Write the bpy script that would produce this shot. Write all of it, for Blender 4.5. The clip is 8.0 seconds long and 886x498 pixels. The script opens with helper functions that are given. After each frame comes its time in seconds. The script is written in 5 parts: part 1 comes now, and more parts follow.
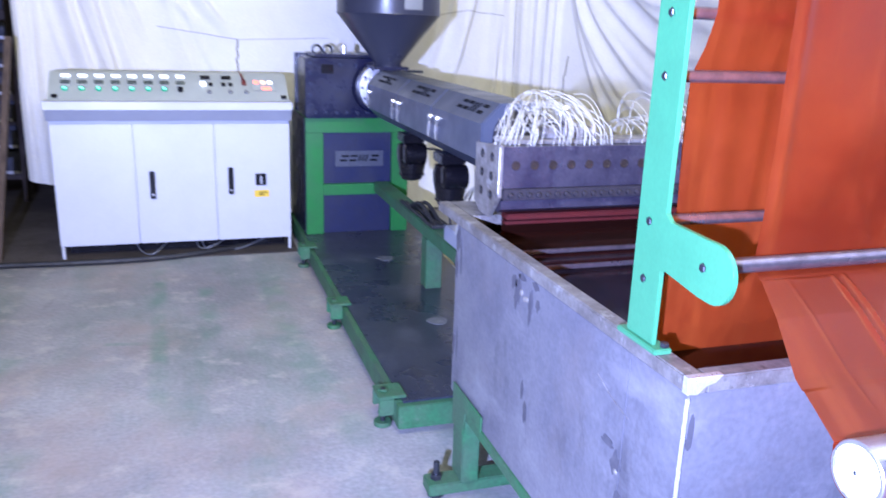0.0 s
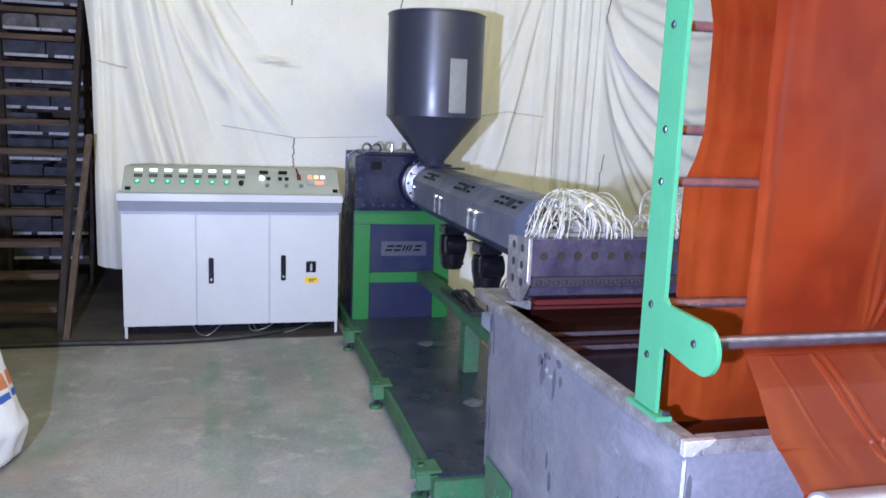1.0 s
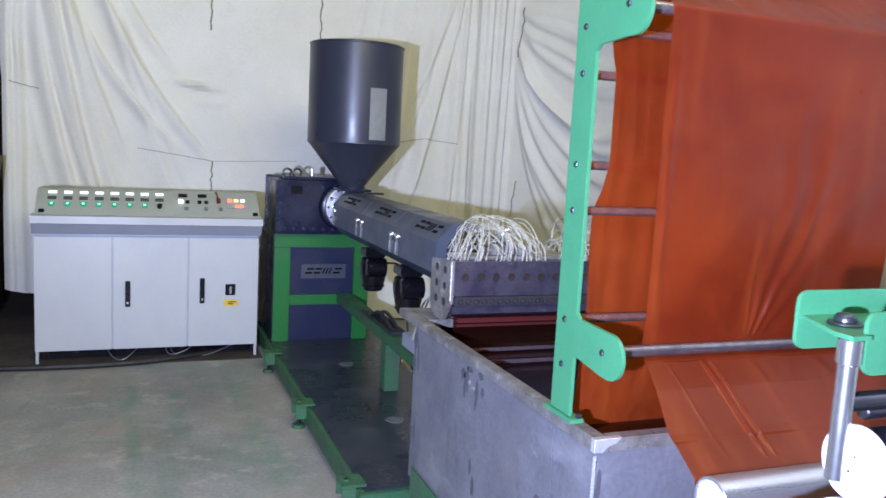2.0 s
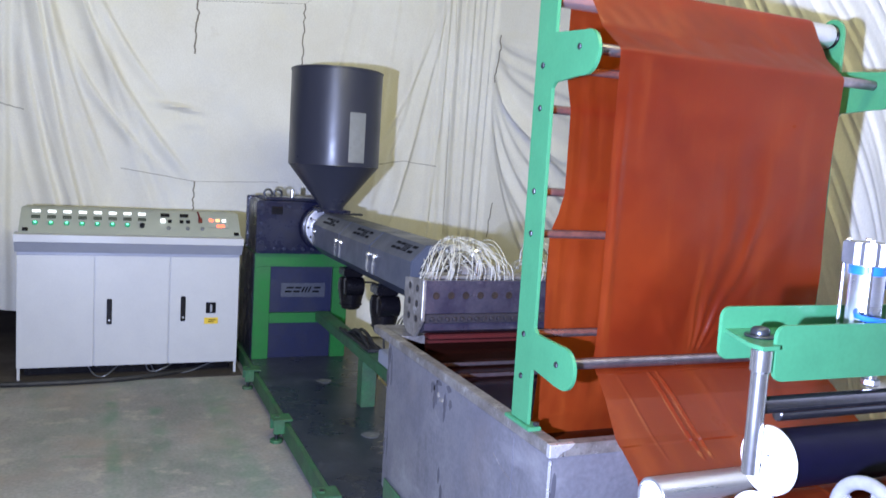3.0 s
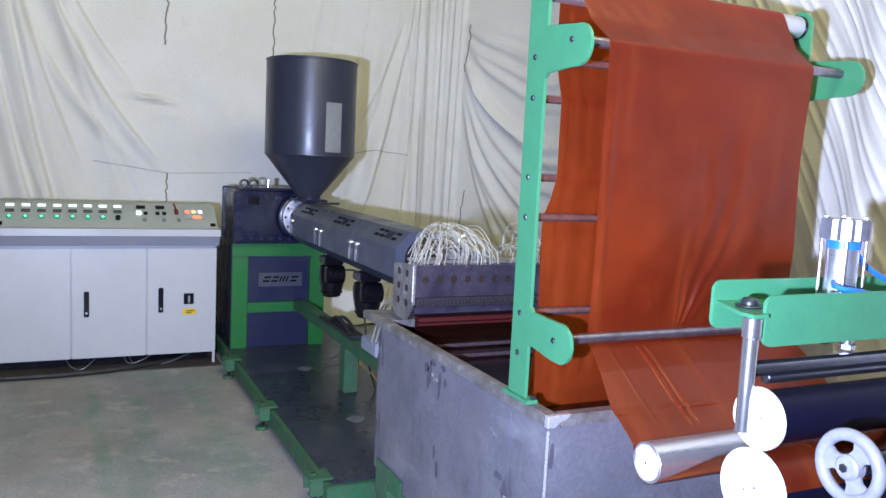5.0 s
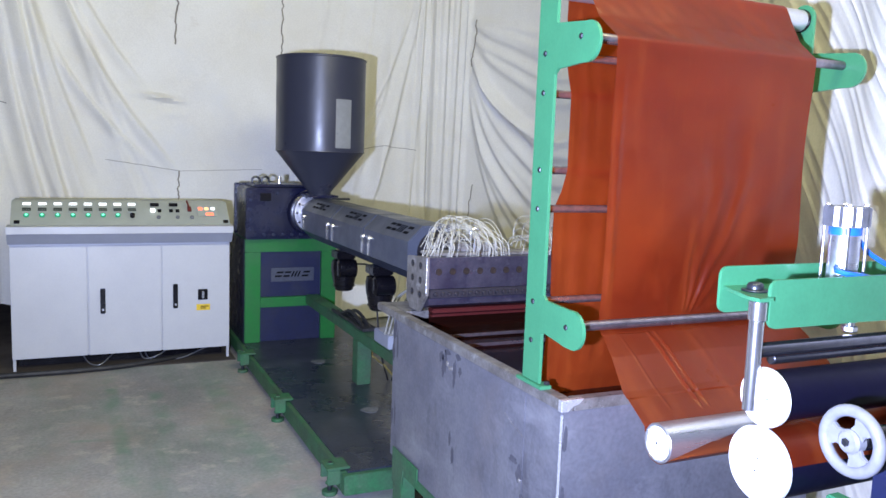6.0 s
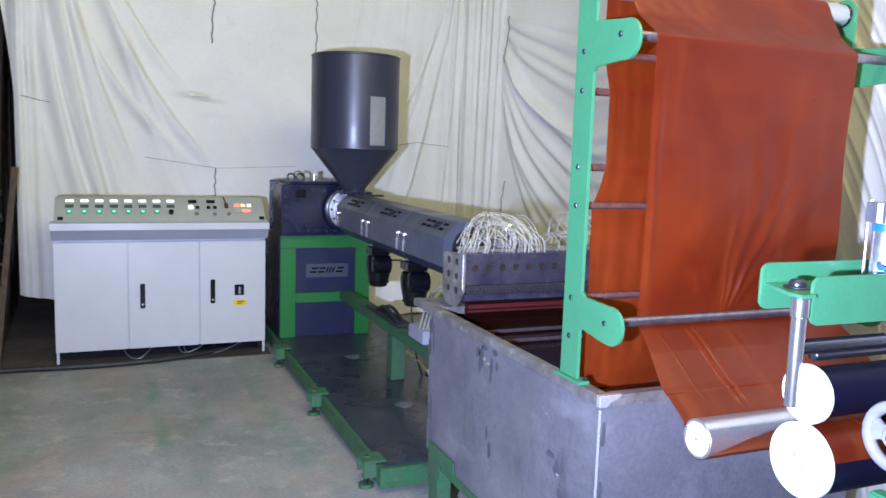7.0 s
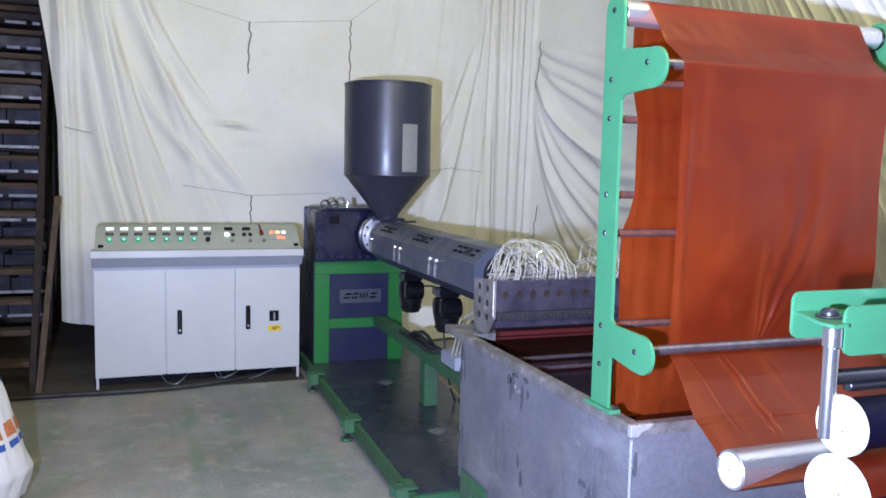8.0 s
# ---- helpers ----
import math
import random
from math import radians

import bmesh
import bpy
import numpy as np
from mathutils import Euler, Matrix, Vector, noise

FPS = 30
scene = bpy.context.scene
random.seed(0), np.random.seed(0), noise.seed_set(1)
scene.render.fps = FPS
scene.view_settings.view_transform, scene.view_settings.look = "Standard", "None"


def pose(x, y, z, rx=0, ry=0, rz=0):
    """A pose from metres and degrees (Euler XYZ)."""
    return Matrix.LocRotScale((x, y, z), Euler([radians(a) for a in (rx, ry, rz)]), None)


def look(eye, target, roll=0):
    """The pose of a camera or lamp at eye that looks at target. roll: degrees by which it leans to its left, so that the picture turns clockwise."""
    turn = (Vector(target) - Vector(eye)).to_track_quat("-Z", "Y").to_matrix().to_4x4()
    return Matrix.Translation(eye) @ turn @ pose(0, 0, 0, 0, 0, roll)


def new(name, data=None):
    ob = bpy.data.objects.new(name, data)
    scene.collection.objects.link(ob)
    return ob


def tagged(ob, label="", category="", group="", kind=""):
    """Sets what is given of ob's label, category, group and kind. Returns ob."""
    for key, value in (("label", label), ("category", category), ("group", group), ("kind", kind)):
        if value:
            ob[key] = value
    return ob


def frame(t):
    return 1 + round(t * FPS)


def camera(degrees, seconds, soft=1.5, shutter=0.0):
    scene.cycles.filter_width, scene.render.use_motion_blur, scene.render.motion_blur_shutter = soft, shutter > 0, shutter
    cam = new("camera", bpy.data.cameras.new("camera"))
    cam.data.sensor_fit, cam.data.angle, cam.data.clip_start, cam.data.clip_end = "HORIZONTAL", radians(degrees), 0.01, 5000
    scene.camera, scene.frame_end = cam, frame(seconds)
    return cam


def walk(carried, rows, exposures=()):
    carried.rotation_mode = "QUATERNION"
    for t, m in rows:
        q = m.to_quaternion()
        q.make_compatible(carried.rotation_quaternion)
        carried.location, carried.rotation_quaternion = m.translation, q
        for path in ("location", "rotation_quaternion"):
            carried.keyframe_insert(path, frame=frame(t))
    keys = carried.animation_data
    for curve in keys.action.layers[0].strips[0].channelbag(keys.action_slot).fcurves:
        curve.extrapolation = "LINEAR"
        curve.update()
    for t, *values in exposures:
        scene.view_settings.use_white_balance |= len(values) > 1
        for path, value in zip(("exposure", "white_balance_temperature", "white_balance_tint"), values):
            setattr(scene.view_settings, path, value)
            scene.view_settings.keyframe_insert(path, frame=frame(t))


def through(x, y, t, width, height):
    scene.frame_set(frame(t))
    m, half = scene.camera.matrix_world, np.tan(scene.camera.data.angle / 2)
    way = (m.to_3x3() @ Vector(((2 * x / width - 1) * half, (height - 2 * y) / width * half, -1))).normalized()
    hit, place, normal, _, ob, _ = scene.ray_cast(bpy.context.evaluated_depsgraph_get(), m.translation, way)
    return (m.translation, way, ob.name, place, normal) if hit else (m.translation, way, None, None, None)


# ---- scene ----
cam = camera(58.6, 8.0, shutter=0.5)
PATH = [
    (0, (0.995, 0.851, 1.52), (1.601, 2.678, 0.977), 2.0),
    (0.5, (0.994, 0.688, 1.541), (1.481, 2.58, 1.11), 1.8),
    (1, (0.943, 0.6, 1.558), (1.451, 2.508, 1.236), 2.2),
    (1.5, (0.877, 0.522, 1.573), (1.504, 2.401, 1.294), 2.6),
    (2.8, (0.825, 0.332, 1.592), (1.592, 2.166, 1.375), 3.6),
    (3, (0.821, 0.299, 1.599), (1.584, 2.136, 1.398), 3.5),
    (3.5, (0.808, 0.253, 1.603), (1.581, 2.095, 1.51), 3.3),
    (4, (0.783, 0.254, 1.593), (1.576, 2.086, 1.476), 3.5),
    (4.5, (0.735, 0.262, 1.591), (1.577, 2.065, 1.383), 3.3),
    (6, (0.64, 0.19, 1.59), (1.475, 1.992, 1.352), 2.1),
    (6.5, (0.619, 0.183, 1.589), (1.433, 1.993, 1.341), 2.2),
    (7, (0.604, 0.175, 1.593), (1.37, 2.005, 1.343), 1.9),
    (7.5, (0.606, 0.166, 1.598), (1.312, 2.02, 1.348), 1.7),
    (8, (0.616, 0.16, 1.608), (1.301, 2.029, 1.415), 1.3),
]
walk(cam, [(t, look(eye, target, roll)) for t, eye, target, roll in PATH],
     [(0.0, 0.72, 5450, 29), (0.5, 0.66, 5700, 23), (0.8, 0.46, 6120, 15), (1.0, 0.32, 6280, 13), (1.5, 0.0, 6370, 12), (3.0, 0.06, 6370, 12), (3.5, 0.03, 6370, 12), (4.0, -0.12, 6370, 12), (4.5, -0.12, 6370, 12), (6.0, 0.06, 6370, 12), (8.0, 0.02, 6370, 12)])

# ---- light ----
def world():
    w = bpy.data.worlds.new("world")
    w.use_nodes = True
    w.node_tree.nodes["Background"].inputs[0].default_value = (0.7, 0.72, 1.0, 1)
    w.node_tree.nodes["Background"].inputs[1].default_value = 0.018
    scene.world = w


def lights():
    # cold hand-held flood lamp beside the camera
    d = bpy.data.lights.new("flood_lamp", "SPOT")
    d.energy, d.color, d.shadow_soft_size = 1390, (0.54, 0.632, 1.0), 0.03
    d.spot_size, d.spot_blend = radians(125), 1.0
    new("flood_lamp", d).matrix_world = look((0.3, 0.25, 1.48), (4.0, 7.0, 2.7))
    # warm area lamps, unseen and added for the hall's yellow ambient light
    for eye, target, w, h, e in (((1.8, 0.9, 4.0), (2.4, 7.2, 3.2), 3.0, 0.9, 172), ((1.0, -1.2, 4.3), (1.0, -1.1, 0), 2.4, 0.5, 14)):
        a = bpy.data.lights.new("hall_light", "AREA")
        a.shape, a.size, a.size_y, a.energy, a.color = "RECTANGLE", w, h, e, (0.98, 0.94, 0.51)
        new("hall_light", a).matrix_world = look(eye, target)


world()
lights()

# ---- materials ----
def material(name, base, rough=0.5, metal=0.0, dark=None, scale=6.0, amount=0.5, bump=0.1, grain=60.0, fine=0.15,
             rough_var=0.15, stretch=(1, 1, 1), emit=None, power=0.0, translucent=0.0, coat=0.0, through=None, blotch=None, spec=0.5):
    """A surface with variation at two scales: large stains (dark, scale, amount) and fine grain."""
    m = bpy.data.materials.new(name)
    m.use_nodes = True
    t = m.node_tree
    n, l = t.nodes, t.links
    p = n["Principled BSDF"]
    geo = n.new("ShaderNodeTexCoord")
    mapn = n.new("ShaderNodeMapping")
    mapn.inputs["Scale"].default_value = stretch
    l.new(geo.outputs["Object"], mapn.inputs["Vector"])
    big = n.new("ShaderNodeTexNoise")
    big.inputs["Scale"].default_value, big.inputs["Detail"].default_value = scale, 6
    big.inputs["Roughness"].default_value = 0.62
    small = n.new("ShaderNodeTexNoise")
    small.inputs["Scale"].default_value, small.inputs["Detail"].default_value = grain, 4
    for k in (big, small):
        l.new(mapn.outputs[0], k.inputs["Vector"])
    ramp = n.new("ShaderNodeValToRGB")
    ramp.color_ramp.elements[0].position, ramp.color_ramp.elements[1].position = 0.36, 0.66
    dk = dark or tuple(c * 0.6 for c in base)
    ramp.color_ramp.elements[0].color = (*[b + (d - b) * amount for b, d in zip(base, dk)], 1)
    ramp.color_ramp.elements[1].color = (*base, 1)
    l.new(big.outputs[0], ramp.inputs[0])
    mix = n.new("ShaderNodeMixRGB")
    mix.blend_type = "MULTIPLY"
    mix.inputs[0].default_value = 1.0
    gr = n.new("ShaderNodeMapRange")
    gr.inputs["From Min"].default_value, gr.inputs["From Max"].default_value = 0.3, 0.7
    gr.inputs["To Min"].default_value, gr.inputs["To Max"].default_value = 1 - fine, 1 + fine * 0.3
    l.new(small.outputs[0], gr.inputs["Value"])
    l.new(ramp.outputs[0], mix.inputs[1])
    l.new(gr.outputs[0], mix.inputs[2])
    colour = mix.outputs[0]
    for tint, size, lo, hi, amt, stretched in blotch or ():
        mp = n.new("ShaderNodeMapping")
        mp.inputs["Scale"].default_value = stretched
        mp.inputs["Location"].default_value = (size, lo * 7, hi * 3)
        l.new(geo.outputs["Object"], mp.inputs["Vector"])
        bn = n.new("ShaderNodeTexNoise")
        bn.inputs["Scale"].default_value, bn.inputs["Detail"].default_value = size, 7
        bn.inputs["Roughness"].default_value = 0.68
        l.new(mp.outputs[0], bn.inputs["Vector"])
        br = n.new("ShaderNodeMapRange")
        br.inputs["From Min"].default_value, br.inputs["From Max"].default_value = lo, hi
        br.inputs["To Min"].default_value, br.inputs["To Max"].default_value = 0, amt
        l.new(bn.outputs[0], br.inputs["Value"])
        bx = n.new("ShaderNodeMixRGB")
        bx.inputs[2].default_value = (*tint, 1)
        l.new(br.outputs[0], bx.inputs[0])
        l.new(colour, bx.inputs[1])
        colour = bx.outputs[0]
    l.new(colour, p.inputs["Base Color"])
    p.inputs["Specular IOR Level"].default_value = spec
    rr = n.new("ShaderNodeMapRange")
    rr.inputs["From Min"].default_value, rr.inputs["From Max"].default_value = 0.3, 0.7
    rr.inputs["To Min"].default_value = min(1, rough + rough_var)
    rr.inputs["To Max"].default_value = max(0.03, rough - rough_var * 0.5)
    l.new(big.outputs[0], rr.inputs["Value"])
    l.new(rr.outputs[0], p.inputs["Roughness"])
    p.inputs["Metallic"].default_value = metal
    p.inputs["Coat Weight"].default_value = coat
    p.inputs["Coat Roughness"].default_value = 0.22
    if bump:
        b = n.new("ShaderNodeBump")
        b.inputs["Strength"].default_value, b.inputs["Distance"].default_value = bump, 0.004
        l.new(small.outputs[0], b.inputs["Height"])
        l.new(b.outputs[0], p.inputs["Normal"])
    if emit:
        p.inputs["Emission Color"].default_value = (*emit, 1)
        p.inputs["Emission Strength"].default_value = power
    if translucent:
        tr = n.new("ShaderNodeBsdfTranslucent")
        ms = n.new("ShaderNodeMixShader")
        ms.inputs[0].default_value = translucent
        if through:
            tr.inputs["Color"].default_value = (*through, 1)
        else:
            l.new(colour, tr.inputs["Color"])
        l.new(p.outputs[0], ms.inputs[1])
        l.new(tr.outputs[0], ms.inputs[2])
        l.new(ms.outputs[0], n["Material Output"].inputs["Surface"])
    return m


def melt_material():
    """Clear dark amber curtain of molten film."""
    m = bpy.data.materials.new("molten_film")
    m.use_nodes = True
    n, l = m.node_tree.nodes, m.node_tree.links
    p = n["Principled BSDF"]
    p.inputs["Base Color"].default_value = (0.022, 0.006, 0.004, 1)
    p.inputs["Roughness"].default_value = 0.15
    tr = n.new("ShaderNodeBsdfTransparent")
    tr.inputs["Color"].default_value = (0.13, 0.05, 0.045, 1)
    mx = n.new("ShaderNodeMixShader")
    mx.inputs[0].default_value = 0.35
    l.new(tr.outputs[0], mx.inputs[1])
    l.new(p.outputs[0], mx.inputs[2])
    l.new(mx.outputs[0], n["Material Output"].inputs["Surface"])
    return m


M = dict(
    melt=melt_material(),
    floor=material("stained_concrete", (0.36, 0.355, 0.345), 0.72, dark=(0.21, 0.207, 0.205), scale=1.4, amount=0.85, bump=0.35, grain=55, fine=0.2,
                   blotch=(((0.10, 0.19, 0.13), 1.3, 0.46, 0.74, 0.6, (2.0, 0.7, 1)), ((0.42, 0.39, 0.34), 5.0, 0.55, 0.66, 0.65, (1, 1, 1)), ((0.12, 0.115, 0.105), 7.0, 0.60, 0.74, 0.4, (1.6, 0.8, 1)),
                           ((0.34, 0.26, 0.215), 1.4, 0.46, 0.68, 0.55, (1, 1, 1)))),
    dark_floor=material("dark_brown_floor", (0.085, 0.07, 0.062), 0.7, dark=(0.04, 0.033, 0.03), scale=2.5, amount=0.8, bump=0.3, grain=50, fine=0.25),
    plaster=material("whitewashed_plaster", (0.40, 0.385, 0.35), 0.9, dark=(0.24, 0.23, 0.20), scale=1.5, bump=0.3, grain=30),
    roof=material("roof_sheet", (0.32, 0.30, 0.26), 0.7, scale=1.0),
    cloth=material("off_white_cloth", (0.84, 0.83, 0.775), 0.95, dark=(0.70, 0.67, 0.58), scale=1.1, amount=0.6, bump=0.18, grain=90, fine=0.07, translucent=0.12,
                   blotch=(((0.80, 0.77, 0.62), 0.8, 0.50, 0.72, 0.6, (1, 1, 1)), ((0.70, 0.72, 0.75), 0.6, 0.52, 0.70, 0.6, (1, 1, 1)), ((0.55, 0.50, 0.42), 3.0, 0.64, 0.78, 0.5, (1, 1, 1.6)))),
    thread=material("dark_seam", (0.27, 0.245, 0.20), 0.9, scale=20),
    white_paint=material("white_powder_coat", (0.52, 0.53, 0.55), 0.36, dark=(0.44, 0.45, 0.48), scale=2.5, amount=0.6, bump=0.03, grain=140, fine=0.04),
    wheel_paint=material("worn_white_enamel", (0.25, 0.25, 0.27), 0.4, dark=(0.18, 0.18, 0.21), scale=18, amount=0.6, bump=0.05),
    bundle=material("dusty_grey_bundle", (0.15, 0.14, 0.16), 0.85, dark=(0.06, 0.055, 0.065), scale=9, amount=0.9, bump=0.3),
    pale_edge=material("pale_metal_edge", (0.42, 0.42, 0.46), 0.45, 0.3, scale=16, amount=0.6, bump=0.02),
    grey_band=material("blue_grey_paint", (0.33, 0.35, 0.42), 0.4, scale=3, bump=0.02, amount=0.3, fine=0.03, grain=120),
    panel=material("grey_green_panel", (0.40, 0.43, 0.38), 0.5, scale=3, amount=0.3, bump=0.02, fine=0.03, grain=120),
    keypad=material("dark_green_keypad", (0.05, 0.065, 0.05), 0.4, scale=30, bump=0.02),
    black=material("black_plastic", (0.006, 0.0055, 0.008), 0.20, scale=10, bump=0.03, spec=0.35),
    yellow=material("yellow_label", (0.8, 0.55, 0.03), 0.5, scale=10, bump=0),
    green=material("green_gloss_paint", (0.050, 0.222, 0.104), 0.35, dark=(0.038, 0.180, 0.084), scale=7, amount=0.6, bump=0.06, grain=120, fine=0.08, coat=0.15),
    machine_green=material("machine_green_paint", (0.014, 0.175, 0.032), 0.38, dark=(0.013, 0.115, 0.026), scale=6, amount=0.7, bump=0.06, grain=100, fine=0.12),
    dusty_green=material("dusty_green_paint", (0.024, 0.145, 0.052), 0.55, dark=(0.06, 0.10, 0.06), scale=5, amount=0.8, bump=0.1, grain=80, fine=0.2, blotch=(((0.016, 0.045, 0.02), 9.0, 0.58, 0.72, 0.6, (1, 1, 1)), ((0.16, 0.17, 0.14), 13.0, 0.62, 0.74, 0.45, (1, 1, 1)))),
    navy=material("navy_paint", (0.015, 0.020, 0.066), 0.36, dark=(0.010, 0.013, 0.040), scale=7, amount=0.8, bump=0.08, grain=90, fine=0.15),
    gear=material("blue_black_cast_iron", (0.009, 0.011, 0.040), 0.26, dark=(0.006, 0.007, 0.020), scale=9, amount=0.8, bump=0.25, grain=70, fine=0.25),
    hopper=material("slate_powder_coat", (0.027, 0.030, 0.050), 0.32, dark=(0.021, 0.024, 0.041), scale=4, amount=0.5, bump=0.05, grain=160, fine=0.06),
    cover=material("slate_grey_cover", (0.050, 0.060, 0.094), 0.34, dark=(0.038, 0.046, 0.076), scale=5, amount=0.6, bump=0.05, grain=120, fine=0.08),
    gear_bolt=material("oily_blue_bolt", (0.05, 0.06, 0.11), 0.25, 0.5, scale=30, bump=0.05),
    sight=material("sight_glass", (0.23, 0.24, 0.25), 0.3, dark=(0.15, 0.155, 0.165), scale=9, bump=0.01, grain=30, fine=0.05),
    steel=material("bare_mill_steel", (0.295, 0.298, 0.335), 0.42, 0.55, dark=(0.15, 0.15, 0.178), scale=3.0, amount=0.85, bump=0.06, grain=80, fine=0.15, rough_var=0.25,
                   blotch=(((0.07, 0.07, 0.085), 6.0, 0.57, 0.72, 0.65, (1, 1, 0.45)), ((0.45, 0.45, 0.49), 4.0, 0.55, 0.74, 0.5, (1, 0.5, 1.3)), ((0.26, 0.22, 0.20), 2.2, 0.52, 0.72, 0.4, (1, 1, 1)))),
    rim=material("weathered_steel_rim", (0.36, 0.345, 0.33), 0.42, 0.6, dark=(0.15, 0.135, 0.12), scale=12, amount=0.8, bump=0.15, grain=90, fine=0.2, blotch=(((0.62, 0.62, 0.62), 16.0, 0.57, 0.68, 0.7, (1, 1, 1)), ((0.06, 0.05, 0.045), 22.0, 0.60, 0.70, 0.7, (1, 1, 1)))),
    scorch=material("scale_stain", (0.115, 0.115, 0.138), 0.5, 0.4, scale=20, bump=0.1),
    weld=material("bright_weld", (0.85, 0.85, 0.88), 0.3, 0.7, scale=60, amount=0.5, bump=0.5, grain=150),
    die=material("heat_tinted_steel", (0.135, 0.13, 0.18), 0.34, 0.7, dark=(0.028, 0.022, 0.05), blotch=(((0.022, 0.016, 0.055), 9.0, 0.50, 0.66, 0.75, (1, 1, 0.7)), ((0.26, 0.25, 0.30), 14.0, 0.60, 0.72, 0.5, (1, 1, 1))), scale=7, amount=0.9, bump=0.08, grain=100, fine=0.15, rough_var=0.2),
    die_dark=material("burnt_steel", (0.036, 0.031, 0.040), 0.6, 0.4, scale=25, amount=0.8, bump=0.3, grain=120, fine=0.3),
    plate=material("dark_chequer_plate", (0.021, 0.027, 0.045), 0.28, dark=(0.045, 0.052, 0.068), scale=3.0, amount=0.7, blotch=(((0.095, 0.105, 0.13), 4.0, 0.54, 0.76, 0.5, (1, 1, 1)), ((0.008, 0.009, 0.012), 3.0, 0.55, 0.68, 0.7, (1, 1, 1))), bump=0.12, grain=70, fine=0.25),
    chrome=material("chrome", (0.86, 0.86, 0.89), 0.20, 0.95, scale=8, amount=0.15, bump=0.01, rough_var=0.06),
    # darker copy of the chrome, with a dark reflection put into its colour
    dark_chrome=material("chrome_dark_reflection", (0.28, 0.28, 0.33), 0.18, 0.95, scale=8, amount=0.3, bump=0.01, rough_var=0.05),
    roll_steel=material("purple_grey_steel", (0.36, 0.32, 0.35), 0.3, 0.9, dark=(0.16, 0.13, 0.15), scale=14, amount=0.8, bump=0.05),
    alu=material("turned_aluminium", (0.66, 0.66, 0.70), 0.30, 0.88, dark=(0.52, 0.52, 0.57), scale=3, amount=0.4, bump=0.03, stretch=(1, 14, 14)),
    cast=material("cast_aluminium", (0.24, 0.24, 0.27), 0.4, 0.7, dark=(0.36, 0.36, 0.40), scale=20, amount=0.6, bump=0.1),
    alu_face=material("machined_white_face", (0.86, 0.86, 0.86), 0.35, 0.0, scale=4, amount=0.15, bump=0.02),
    # the film's last blotch colours in bright streaks of light coming through it
    film=material("amber_red_film", (0.165, 0.0205, 0.0054), 0.32, dark=(0.10, 0.011, 0.0036), scale=2.6, amount=0.8, bump=0.03, grain=40, fine=0.05, translucent=0.42, rough_var=0.12, coat=0.12, spec=0.30, through=(0.72, 0.155, 0.014),
                  blotch=(((0.26, 0.045, 0.010), 1.8, 0.50, 0.75, 0.7, (1, 1, 1)), ((0.09, 0.010, 0.004), 2.6, 0.55, 0.75, 0.6, (1.5, 1, 0.6)), ((0.34, 0.075, 0.015), 5.0, 0.52, 0.74, 0.4, (2.6, 0.6, 0.22)))),
    rubber=material("navy_rubber", (0.0045, 0.004, 0.015), 0.40, scale=6, bump=0.05, spec=0.12),
    red_lever=material("dark_red_lever", (0.16, 0.02, 0.015), 0.4, scale=20, bump=0.02),
    red=material("red_edge", (0.065, 0.008, 0.008), 0.5, scale=12, bump=0.05, spec=0.25),
    water=material("dark_water", (0.012, 0.005, 0.0045), 0.06, scale=2, bump=0.02),
    wire=material("white_wire", (0.47, 0.46, 0.40), 0.55, scale=20, amount=0.3, bump=0),
    blue=material("blue_hose", (0.02, 0.16, 0.75), 0.35, scale=12, bump=0),
    yellow_hose=material("yellow_hose", (0.30, 0.24, 0.07), 0.5, scale=12, bump=0.02),
    cable=material("black_cable", (0.02, 0.02, 0.022), 0.55, scale=12, bump=0.05),
    rust=material("rusty_steel", (0.040, 0.026, 0.024), 0.75, 0.2, dark=(0.018, 0.014, 0.015), scale=8, amount=0.9, bump=0.2),
    wood=material("old_timber", (0.10, 0.066, 0.045), 0.75, dark=(0.05, 0.032, 0.022), scale=5, amount=0.8, bump=0.25, stretch=(6, 6, 0.6)),
    brick=material("dark_brick", (0.11, 0.08, 0.07), 0.9, dark=(0.05, 0.045, 0.045), scale=6, amount=0.8, bump=0.4),
    sack=material("woven_sack", (0.76, 0.75, 0.74), 0.6, dark=(0.62, 0.61, 0.62), scale=5, amount=0.5, bump=0.25, grain=220, fine=0.12),
    print_blue=material("blue_print", (0.05, 0.12, 0.45), 0.6, scale=18),
    print_orange=material("orange_print", (0.62, 0.20, 0.08), 0.6, scale=18),
    logo=material("dark_logo", (0.004, 0.0045, 0.007), 0.7, scale=20, bump=0, spec=0.1),
    # near-black tone that puts the dimness of tank inside and die bores into colour
    inner_dark=material("inner_dark_steel", (0.045, 0.034, 0.030), 0.35, 0.3, dark=(0.02, 0.014, 0.012), scale=6, amount=0.8, bump=0.1),
    crate=material("dusty_blue_plastic", (0.034, 0.038, 0.070), 0.6, dark=(0.012, 0.013, 0.026), scale=7, amount=0.9, bump=0.1),
    tread=material("worn_tread_board", (0.085, 0.052, 0.038), 0.8, dark=(0.035, 0.022, 0.018), scale=6, amount=0.9, bump=0.25, stretch=(0.6, 6, 6)),
    brand_plate=material("blue_grey_plate", (0.085, 0.095, 0.13), 0.4, 0.3, scale=16, bump=0.02),
    nameplate=material("silver_nameplate", (0.22, 0.23, 0.25), 0.4, 0.4, scale=16, bump=0.02),
    bolt=material("dull_bolt", (0.06, 0.065, 0.075), 0.32, 0.7, scale=40, bump=0.05),
